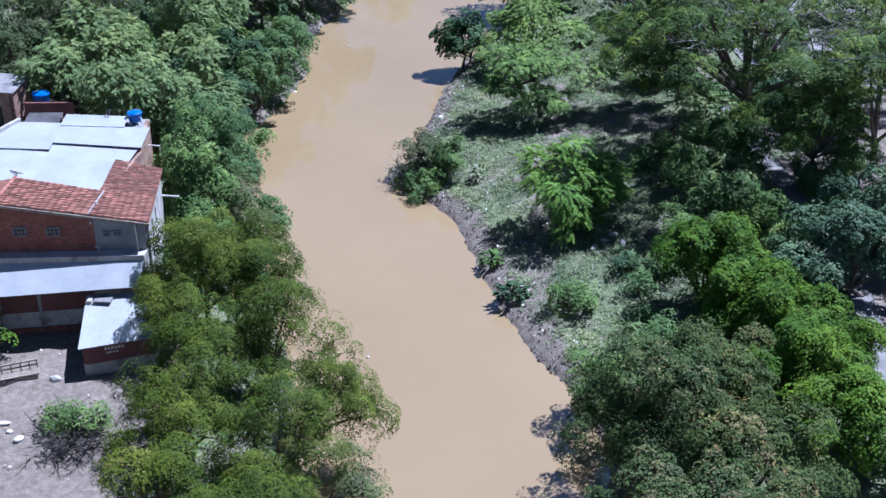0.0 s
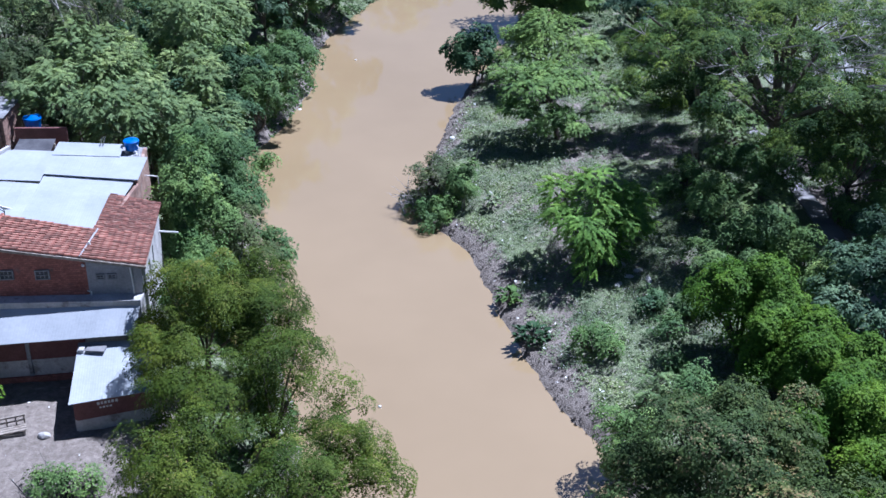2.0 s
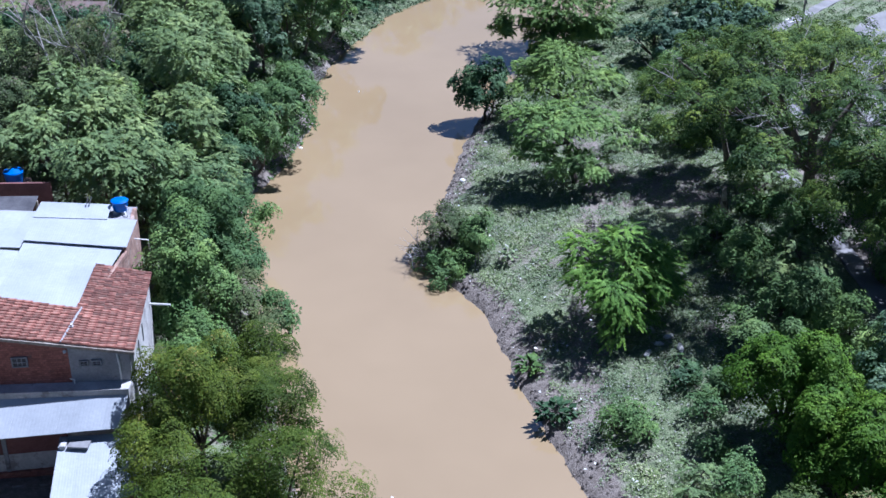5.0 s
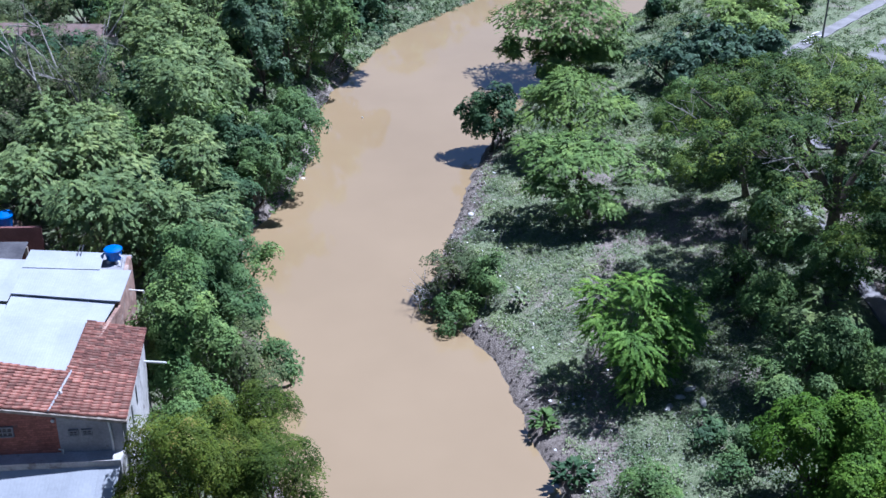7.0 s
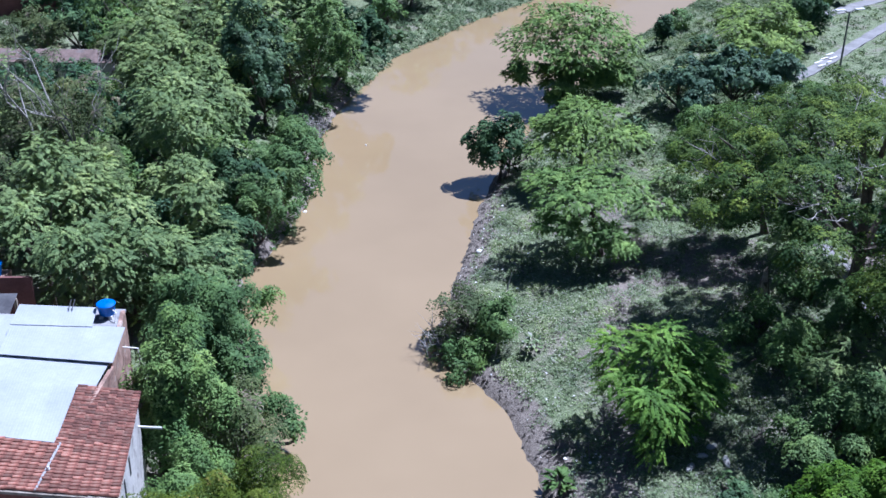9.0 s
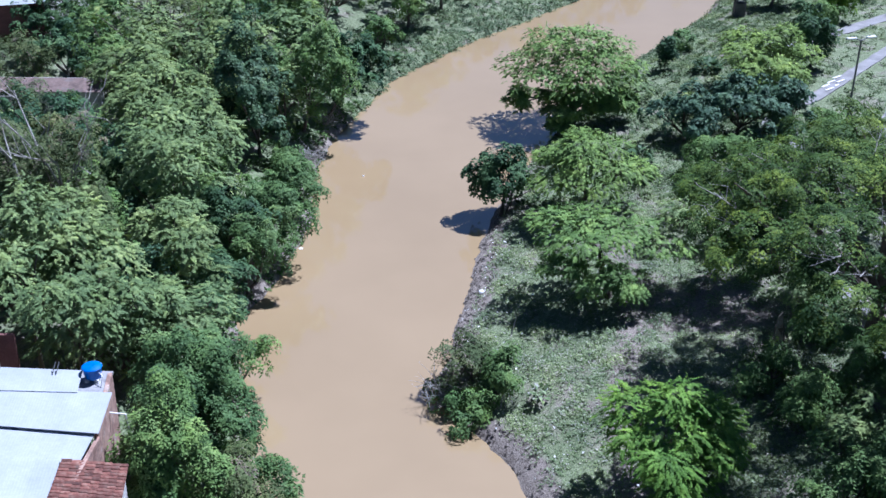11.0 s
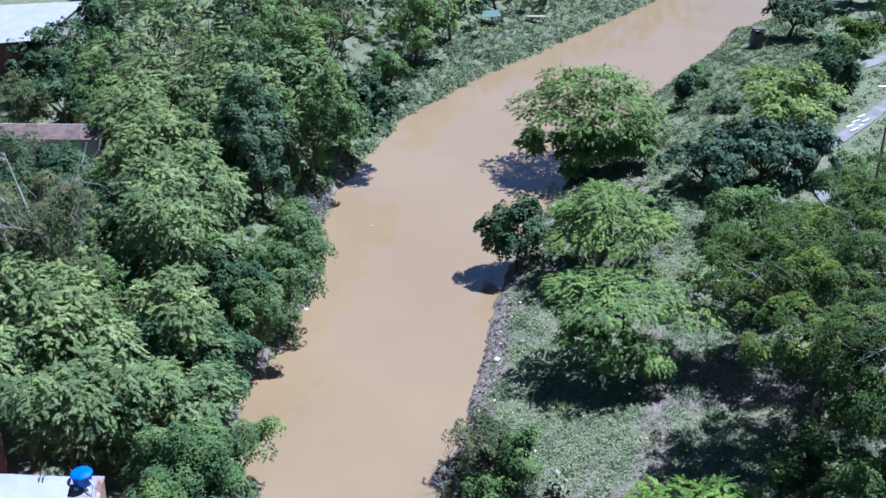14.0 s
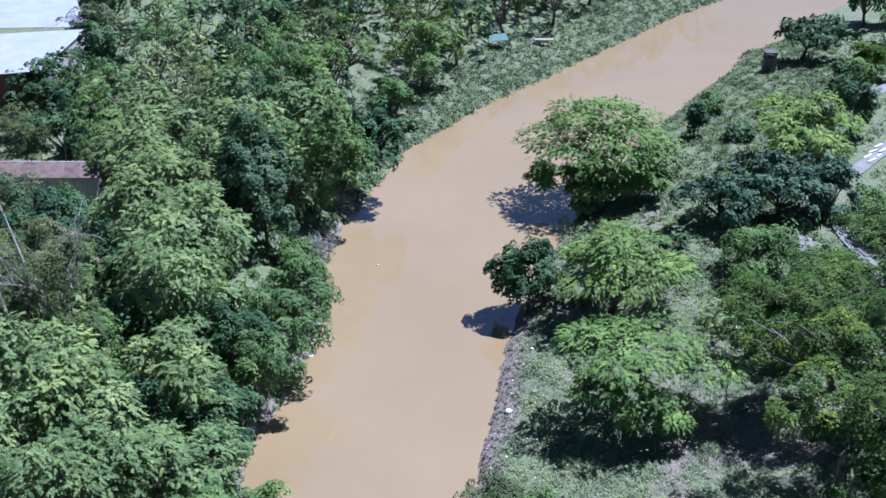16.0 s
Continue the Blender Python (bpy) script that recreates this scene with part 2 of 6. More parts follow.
WHITE = surface("white_plastic", [(0.3, (0.70, 0.70, 0.69)), (0.7, (0.82, 0.82, 0.80))], 2.0, 0.5, 0.1)
GREY_METAL = surface("galvanised_metal", [(0.3, (0.10, 0.105, 0.11)), (0.7, (0.19, 0.195, 0.2))], 2.0, 0.5, 0.1, 20.0, 0.2, 0.3)
OLD_WOOD = surface("weathered_wood", [(0.3, (0.22, 0.18, 0.14)), (0.7, (0.45, 0.40, 0.34))], 4.0, 0.9, 0.3, 20.0, 0.3)
OLD_TILE = surface("weathered_far_tile", [(0.3, (0.11, 0.075, 0.065)), (0.7, (0.26, 0.185, 0.16))], 1.6, 0.9, 0.3, 8.0, 0.35, stain=((0.16, 0.13, 0.12), 0.55, 0.9), per_piece=0.2)
CLOD = surface("mud_clod", [(0.3, (0.20, 0.168, 0.142)), (0.7, (0.37, 0.322, 0.278))], 2.0, 0.95, 0.5, 14.0, 0.3, per_piece=0.5)
STONE = surface("pale_stone", [(0.3, (0.40, 0.38, 0.36)), (0.7, (0.66, 0.64, 0.61))], 3.0, 0.9, 0.4)
TOWER = surface("dark_weathered_concrete", [(0.3, (0.07, 0.068, 0.07)), (0.7, (0.15, 0.145, 0.145))], 1.2, 0.9, 0.4)
TEAL = surface("teal_tarpaulin", [(0.3, (0.03, 0.11, 0.095)), (0.7, (0.06, 0.16, 0.14))], 2.0, 0.6, 0.3)
GLASS_DARK = surface("dusty_window_glass", [(0.3, (0.03, 0.035, 0.045)), (0.7, (0.07, 0.08, 0.09))], 3.0, 0.15, 0.05)

# ---- building blocks ----
ORIGIN = {}


def thing(name, place, label, category, group="", kind=""):
    ob = new(name)
    ob.empty_display_size = 0.3
    ob.location = place
    ORIGIN[ob.name] = Vector(place)
    return tagged(ob, label, category, group, kind)


def part(name, bm, stuff, parent, label="", kind=""):
    """Link a bmesh or mesh, drawn in world places, as one object under a thing or a part."""
    o = ORIGIN[parent.name] if parent else Vector((0, 0, 0))
    if isinstance(bm, bpy.types.Mesh):
        me = bm
        if o.length:
            me.transform(Matrix.Translation(-o))
    else:
        bmesh.ops.translate(bm, verts=bm.verts, vec=-o)
        bmesh.ops.recalc_face_normals(bm, faces=bm.faces)
        me = bpy.data.meshes.new(name)
        bm.to_mesh(me)
        bm.free()
    me.materials.append(stuff)
    ob = new(name, me)
    if parent:
        ob.parent = parent
        ORIGIN[ob.name] = o
    return tagged(ob, label, kind=kind)


def box(bm, lo, hi, bevel=0.0):
    made = bmesh.ops.create_cube(bm, size=1.0)["verts"]
    lo, hi = Vector(lo), Vector(hi)
    for v in made:
        v.co = Vector([(lo[k] + hi[k]) / 2 + v.co[k] * (hi[k] - lo[k]) for k in range(3)])
    if bevel:
        edges = list({e for v in made for e in v.link_edges})
        bmesh.ops.bevel(bm, geom=edges, offset=bevel, segments=1, affect="EDGES")
    return bm


def prism(bm, low, high):
    """A solid between two rings of the same number of corners."""
    a = [bm.verts.new(p) for p in low]
    b = [bm.verts.new(p) for p in high]
    n = len(a)
    bm.faces.new(a[::-1]), bm.faces.new(b)
    for i in range(n):
        bm.faces.new((a[i], a[(i + 1) % n], b[(i + 1) % n], b[i]))
    return bm


def wall_piece(bm, a, b, z0, z1, thick, z1b=None):
    """An upright wall from a to b in plan; z1b: its top at b."""
    a, b = Vector(a), Vector(b)
    s = (b - a).normalized()
    n = Vector((-s.y, s.x)) * thick / 2
    z1b = z1 if z1b is None else z1b
    ring = [a - n, b - n, b + n, a + n]
    tops = [z1, z1b, z1b, z1]
    return prism(bm, [(*p, z0) for p in ring], [(*p, z) for p, z in zip(ring, tops)])


def tube(bm, points, radii, sides=7):
    rings = []
    points = [Vector(p) for p in points]
    for i, p in enumerate(points):
        way = (points[min(i + 1, len(points) - 1)] - points[max(i - 1, 0)]).normalized()
        s = way.cross(Vector((0.31, 0.95, 0.12))).normalized()
        u = way.cross(s)
        rings.append([bm.verts.new(p + (s * math.cos(a) + u * math.sin(a)) * radii[i]) for a in (2 * math.pi * k / sides for k in range(sides))])
    for r, q in zip(rings, rings[1:]):
        for k in range(sides):
            bm.faces.new((r[k], r[(k + 1) % sides], q[(k + 1) % sides], q[k]))
    bm.faces.new(rings[0][::-1]), bm.faces.new(rings[-1])
    return bm


def quads_mesh(name, verts):
    """A mesh of loose leaves from an array of (n, corners, 3)."""
    n, k = verts.shape[:2]
    me = bpy.data.meshes.new(name)
    me.vertices.add(k * n), me.loops.add(k * n), me.polygons.add(n)
    me.vertices.foreach_set("co", np.ascontiguousarray(verts, dtype=np.float32).ravel())
    me.loops.foreach_set("vertex_index", np.arange(k * n, dtype=np.int32))
    me.polygons.foreach_set("loop_start", np.arange(0, k * n, k, dtype=np.int32))
    me.update(calc_edges=True)
    return me


def unit(v):
    return v / np.maximum(np.linalg.norm(v, axis=-1, keepdims=True), 1e-6)


def leaf_quads(rng, at, way, up, length, width):
    """Folded, pointed leaves."""
    side = unit(np.cross(way, up))
    up = np.cross(side, way)
    L, Wd = length[:, None], width[:, None]
    mid = at + way * L * 0.45 - up * L * 0.05
    return np.stack([at, mid + side * Wd / 2 + up * Wd * 0.18, at + way * L - up * L * 0.14, mid - side * Wd / 2 + up * Wd * 0.18], 1)


def leaf_blades(at, way, up, length, width):
    """Small three-cornered leaves, drooping at the tip."""
    side = unit(np.cross(way, up))
    up = np.cross(side, way)
    L, Wd = length[:, None], width[:, None]
    return np.stack([at + side * Wd / 2 + way * L * 0.15, at - side * Wd / 2, at + way * L - up * L * 0.12], 1)


# ---- ground and river ----
LEFT_BANK = [(-300, -3), (-80, -6), (30, -6.5), (45, -7), (55, -8.6), (62, -10.6), (74, -13.8), (84, -16.6), (91, -18.4), (95, -18.8), (99, -17.2), (106.5, -16), (112, -15.4), (120, -16.8), (126, -16), (131, -15.6), (137, -14), (144, -12.2), (149, -10.9), (156, -6.8), (163, -2.9), (173, 4.4), (191, 17.2), (206, 27.6), (216, 37), (240, 62), (300, 120), (900, 640)]
RIGHT_BANK = [(-300, 40), (-80, 22), (30, 14.5), (45, 10.8), (52, 8.8), (55.6, 7.8), (57.7, 6.4), (60.5, 5.3), (64.6, 3.9), (69, 2.6), (72, 2), (75.7, 1), (78.6, 0.1), (80.3, -1), (82, -2.3), (84.7, -4.1), (87, -4.4), (90.4, -3.4), (94, -3.2), (98, -2.5), (102, -1.9), (107, -1.4), (110, -0.7), (116, 0.6), (122, 2.6), (128.5, 4.8), (136, 8), (148, 13.5), (159, 18.8), (164.5, 22), (170, 25.3), (178, 30.5), (184.5, 32.6), (189, 38), (202, 45.5), (220, 62), (245, 88), (300, 140), (900, 660)]


def ripple(y, k):
    return 0.1 * np.sin(1.3 * y + k + np.sin(0.7 * y)) + 0.07 * np.sin(3.7 * y + 2 * k + 1.3 * np.sin(1.1 * y)) + 0.05 * np.sin(8.3 * y + 3 * k + 1.7 * np.sin(2.3 * y))


def bank_l(y):
    return np.interp(y, *np.array(LEFT_BANK).T) + ripple(y, 1.0)


def bank_r(y):
    return np.interp(y, *np.array(RIGHT_BANK).T) + ripple(y, 2.5)


def lumps(x, y):
    return 0.07 * np.sin(1.1 * x + 0.7 * y) * np.sin(0.9 * y - 0.4 * x) + 0.05 * np.sin(2.7 * x - 1.9 * y + 1) + 0.035 * np.sin(5.1 * x + 4.2 * y)


def ground_z(x, y):
    """The ground's height at a place in plan."""
    x, y = np.asarray(x, float), np.asarray(y, float)
    dl, dr = bank_l(y) - x, x - bank_r(y)
    zl = np.interp(dl, [-6, -2, 0, 0.6, 2, 5, 8, 40, 300], [-1.4, -0.9, -0.04, 0.45, 1.3, 2.3, 3.0, 3.6, 6])
    flat = np.interp(dl, [-6, -2, 0, 0.6, 8, 14, 20, 40, 300], [-1.4, -0.9, -0.04, 0.35, 0.9, 1.8, 3.0, 3.8, 6])
    f = np.clip((y - 138) / 8, 0, 1)
    zl = zl * (1 - f) + flat * f
    zr = np.interp(dr, [-6, -2, 0, 0.5, 1.6, 5, 12, 20, 40, 300], [-1.4, -0.9, -0.04, 0.35, 0.8, 1.35, 2.2, 2.9, 3.3, 6])
    z = np.where(dl > dr, zl, zr)
    out = np.maximum(dl, dr)
    return z + lumps(x, y) * np.clip(out / 1.5, 0.15, 1)


def build_ground():
    ys = np.r_[np.arange(-300, 30, 15), np.arange(30, 225, 0.6), np.arange(225, 900, 15)]
    out = np.r_[np.array([0, 0.2, 0.45, 0.8, 1.2]), np.arange(1.7, 30, 0.6), np.arange(30, 60, 2), np.array([70, 90, 130, 200, 400, 900])]
    inn = np.linspace(0, 1, 9)[1:-1]
    rows = []
    for y in ys:
        l, r = float(bank_l(y)), float(bank_r(y))
        rows.append(np.r_[l - out[::-1], l + (r - l) * inn, r + out])
    xs = np.array(rows)
    yy = np.repeat(ys[:, None], xs.shape[1], 1)
    zz = ground_z(xs, yy)
    n, m = xs.shape
    verts = np.stack([xs, yy, zz], -1).reshape(-1, 3)
    i = np.arange(n * m).reshape(n, m)
    faces = np.stack([i[:-1, :-1], i[:-1, 1:], i[1:, 1:], i[1:, :-1]], -1).reshape(-1, 4)
    me = bpy.data.meshes.new("ground")
    me.vertices.add(len(verts)), me.loops.add(4 * len(faces)), me.polygons.add(len(faces))
    me.vertices.foreach_set("co", verts.astype(np.float32).ravel())
    me.loops.foreach_set("vertex_index", faces.astype(np.int32).ravel())
    me.polygons.foreach_set("loop_start", np.arange(0, 4 * len(faces), 4, dtype=np.int32))
    me.update(calc_edges=True)
    me.polygons.foreach_set("use_smooth", np.ones(len(faces), dtype=bool))
    att = me.attributes.new("cover", "FLOAT", "POINT")
    att.data.foreach_set("value", green_cover(verts[:, 0], verts[:, 1]).astype(np.float32))
    me.materials.append(SOIL)
    return tagged(new("ground", me), "bare grey-brown soil and low weeds along a river", "ground", kind="structure")


def near_line(x, y, line, width):
    """1 on a line in plan, falling to 0 at that distance."""
    best = np.full(np.shape(x), 1e9)
    for (ax, ay), (bx, by) in zip(line, line[1:]):
        t = np.clip(((x - ax) * (bx - ax) + (y - ay) * (by - ay)) / ((bx - ax) ** 2 + (by - ay) ** 2), 0, 1)
        best = np.minimum(best, np.hypot(x - ax - t * (bx - ax), y - ay - t * (by - ay)))
    return np.clip(1 - best / width, 0, 1)


TRAIL = [(6.5, 66), (7, 80), (9, 92), (10.3, 97), (9.5, 103), (3, 112)]


def green_cover(x, y):
    """How much the weeds cover the soil: 0 bare, 0.5 full."""
    x, y = np.asarray(x, float), np.asarray(y, float)
    dl, dr = bank_l(y) - x, x - bank_r(y)
    g = np.clip((dr - 0.8) / 1.6, 0, 1) * 0.46
    g = np.where(dr < 0, np.clip(dl / 1.5, 0, 1) * 0.45, g)
    g = np.where((dr > 0) & (y > 118), np.maximum(g, np.clip(dr / 1.0, 0, 1) * 0.47), g)
    g = np.where((dl > -1) & (y > 136), np.clip(dl + 1.0, 0, 1) * 0.48, g)
    yard = (dl > 0) & (x < -14.5) & (y < 56)
    g = np.where(yard, 0.02, g)
    g -= 0.3 * near_line(x, y, TRAIL, 1.5)
    shade = np.hypot((x - 15) / 6, (y - 93) / 5)
    g -= 0.3 * np.clip(1.2 - shade, 0, 1)
    g = np.where((x > 26) & (y < 100), 0.1, g)
    return np.clip(g, 0, 0.5)


ground = build_ground()


def build_water():
    ys = np.r_[np.arange(-300, 30, 30), np.arange(30, 225, 3), np.arange(225, 900, 40)]
    bm = bmesh.new()
    last = None
    for y in ys:
        a, b = bm.verts.new((float(bank_l(y)) - 1.5, y, 0)), bm.verts.new((float(bank_r(y)) + 1.5, y, 0))
        if last:
            bm.faces.new((last[0], last[1], b, a))
        last = (a, b)
    return tagged(part("water", bm, WATER, None), "smooth muddy tan river water", "river", kind="structure")


water = build_water()


def ribbon(name, line, width, stuff, label, category, rise=0.05):
    """A paved strip along a line in plan, with a real edge, resting on the ground."""
    pts = []
    for (ax, ay), (bx, by) in zip(line, line[1:]):
        k = max(1, int(math.hypot(bx - ax, by - ay) / 1.5))
        pts += [Vector((ax + (bx - ax) * i / k, ay + (by - ay) * i / k)) for i in range(k)]
    pts.append(Vector(line[-1]))
    bm = bmesh.new()
    rings = []
    for i, p in enumerate(pts):
        way = (pts[min(i + 1, len(pts) - 1)] - pts[max(i - 1, 0)]).normalized()
        n = Vector((-way.y, way.x)) * width / 2
        top = max(float(ground_z(*q)) for q in (p, p + n, p - n)) + rise
        l, r = p + n, p - n
        rings.append([bm.verts.new(q) for q in ((*l, top - 0.5), (*l, top), (*r, top), (*r, top - 0.5))])
    for a, b in zip(rings, rings[1:]):
        for k in range(3):
            bm.faces.new((a[k], a[k + 1], b[k + 1], b[k]))
    return tagged(part(name, bm, stuff, None), label, category, kind="structure")


ribbon("pavement", [(24.2, 20), (25.0, 50), (26.6, 64), (26.0, 76), (24.6, 94), (22.0, 108), (24.1, 118), (25.0, 126), (29.2, 133), (33.6, 136.6), (44.7, 151), (62, 173), (95, 215)], 1.4, CONCRETE, "pale grey concrete riverside footpath", "footpath")
ribbon("pavement_2", [(29.2, 108), (28.5, 116), (28.1, 123), (28.8, 127)], 1.2, CONCRETE, "narrow pale concrete side path", "footpath", 0.07)
ribbon("pavement_3", [(34.6, 153.6), (50, 167), (75, 189)], 1.8, CONCRETE, "pale concrete path through the grass", "footpath", 0.06)
ribbon("road", [(37.6, 100), (38.5, 118), (40.5, 127), (47, 138), (60, 152), (90, 185)], 7.0, CONCRETE, "sunlit pale concrete road beside the park", "road", 0.09)

# ---- trees ----
STYLE = {
    # growth, leaf length, leaf width, leaves in a spray, spray size, droop or bulge, sprays per square metre
    "mesquite": ("frond", 0.15, 0.085, 18, 0.42, 0.10, 9.6),
    "frond": ("frond", 0.18, 0.09, 30, 0.85, 0.16, 4.2),
    "feather": ("frond", 0.17, 0.09, 20, 0.48, 0.12, 6.2),
    "olive": ("tuft", 0.15, 0.085, 66, 0.52, 0.5, 2.1),
    "rain": ("tuft", 0.16, 0.11, 80, 0.58, 0.55, 1.3),
    "dark": ("tuft", 0.25, 0.18, 44, 0.50, 0.95, 1.6),
    "glossy": ("tuft", 0.27, 0.19, 44, 0.52, 0.95, 1.6),
    "tipped": ("tuft", 0.20, 0.125, 56, 0.52, 0.85, 2.1),
    "vine": ("tuft", 0.21, 0.14, 54, 0.50, 0.8, 2.1),
    "brown": ("tuft", 0.20, 0.11, 44, 0.52, 0.7, 1.6),
    "deep": ("tuft", 0.21, 0.135, 50, 0.52, 0.9, 1.6),
    "shrub": ("tuft", 0.21, 0.13, 50, 0.54, 0.9, 1.6),
    "bluish": ("tuft", 0.23, 0.16, 46, 0.50, 0.9, 1.7),
}
UP = np.array([0, 0, 1.0])


def crown_leaves(rng, middle, size, style, lobes, flat=0.0, thin=1.0):
    """Leafy sprays on the outsides of many overlapping lobes; returns leaves, each leaf's spray tone and the lobes' middles."""
    growth, leaf_l, leaf_w, per, spray, bend, dense = STYLE[style]
    middle, size = np.array(middle, float), np.array(size, float)
    coarse = 1.0 + max(0.0, min(middle[1], 118 if style == "mesquite" else 999) - 95) / 105 - 0.2 * min(1.0, max(0.0, (80 - middle[1]) / 25))
    leaf_l, leaf_w, spray, dense = leaf_l * coarse, leaf_w * coarse, spray * max(1.0, coarse) ** 0.5, dense / max(0.95, coarse) ** 2.0
    lobes = int(lobes * 1.6)
    d = unit(rng.normal(size=(lobes, 3)))
    d[:, 2] = np.where(d[:, 2] < -0.8, -d[:, 2], d[:, 2])
    if flat > 0.5:
        lobes = int(1.35 * math.pi * size[0] * size[1] / 4.6)
        d = unit(rng.normal(size=(lobes, 3)))
        d[:, 2] = np.where(d[:, 2] < -0.15, -d[:, 2], d[:, 2])
        c = middle + d * size * rng.uniform(0.62, 1.0, (lobes, 1))
        r = rng.uniform(0.8, 1.6, (lobes, 1)) * np.array((1, 1, 0.5))
    else:
        c = middle + d * size * rng.uniform(0.5, 0.94, (lobes, 1))
        r = size * rng.uniform(0.15, 0.35, (lobes, 1)) * (1, 1, 1 - 0.4 * flat)
        c[0], r[0] = middle + size * (0, 0, 0.02), size * 0.45
    area = 4 * math.pi * (size[0] * size[1]) ** 0.5 * size[2]
    want = int(area * dense * thin * 1.6)
    share = r.prod(1) ** (2 / 3)
    pick = rng.choice(lobes, want, p=share / share.sum())
    v = unit(rng.normal(size=(want, 3)))
    floor = 0.05 if flat > 0.5 else -0.5
    v[:, 2] = np.where(v[:, 2] < floor, -v[:, 2], v[:, 2])
    p = c[pick] + v * r[pick] * rng.uniform(0.64, 1.2, (want, 1))
    deep = np.min(np.linalg.norm((p[:, None] - c[None]) / r[None], axis=-1), 1)
    out = unit((p - middle) / size)
    keep = ((deep > 0.7) | (rng.random(want) < 0.06)) & ((out[:, 2] > -0.25) | (rng.random(want) < 0.4))
    p, v, out = p[keep], v[keep], out[keep]
    lobe_tone = rng.random(lobes)[pick[keep]]
    m = len(p)
    tone = np.clip(0.5 + 0.55 * (lobe_tone - 0.5) + 0.55 * (rng.random(m) - 0.5), 0, 1)
    normal = unit(v * (0.55 if growth == "tuft" else 0.4) + out * 0.3 + UP * (0.6 + 0.5 * flat) + rng.normal(size=(m, 3)) * 0.2)
    k = spray * rng.uniform(0.6, 1.35, (m, 1, 1))
    n = (m, per, 1)
    length, width = leaf_l * rng.uniform(0.7, 1.25, n), leaf_w * rng.uniform(0.75, 1.25, n)
    P, N = p[:, None], normal[:, None]
    if growth == "frond":
        ray = v * (0.9, 0.9, 0.3) + out * (0.7, 0.7, 0.3) + rng.normal(size=(m, 3)) * 0.6
        ray = unit((ray - normal * (ray * normal).sum(1, keepdims=True) * 0.8) * (1, 1, 0.7))[:, None]
        side = unit(np.cross(ray, N))
        s = np.linspace(0.04, 1.0, per)[None, :, None]
        sign = np.where(np.arange(per) % 2, 1.0, -1.0)[None, :, None]
        at = P + ray * k * s - UP * bend * k * s * s + rng.normal(size=(m, per, 3)) * 0.018
        ahead = unit(ray - UP * 2 * bend * s)
        way = unit(ahead * (0.5 + 0.5 * s) + side * sign * (1.0 - 0.6 * s) + rng.normal(size=(m, per, 3)) * 0.12)
        up = unit(np.cross(side, ahead) * 1.0 + rng.normal(size=(m, per, 3)) * 0.14)
        length = length * (1.15 - 0.4 * s)
    else:
        a = unit(np.cross(normal, rng.normal(size=(m, 3))))[:, None]
        b = np.cross(N, a)
        turn, far = rng.uniform(0, 6.2832, n), rng.random(n) ** 0.5
        ray = a * np.cos(turn) + b * np.sin(turn)
        lift = bend * (1 - far ** 2)
        at = P + ray * far * k + N * k * lift - UP * 0.2 * k * far ** 2 + rng.normal(size=(m, per, 3)) * 0.04 * k
        way = unit(ray + rng.normal(size=(m, per, 3)) * 0.28 - UP * 0.2 * far + N * 0.25 * (1 - far))
        up = unit(N + ray * (0.25 + bend * 0.8) * far + rng.normal(size=(m, per, 3)) * 0.16)
        at = at - way * length * 0.4
    flat_ = lambda q: np.ascontiguousarray(np.broadcast_to(q, (m, per, q.shape[-1]))).reshape(m * per, -1)
    leaves = leaf_blades(flat_(at), flat_(way), flat_(up), flat_(length)[:, 0], flat_(width)[:, 0])
    return leaves, np.repeat(tone, per), c


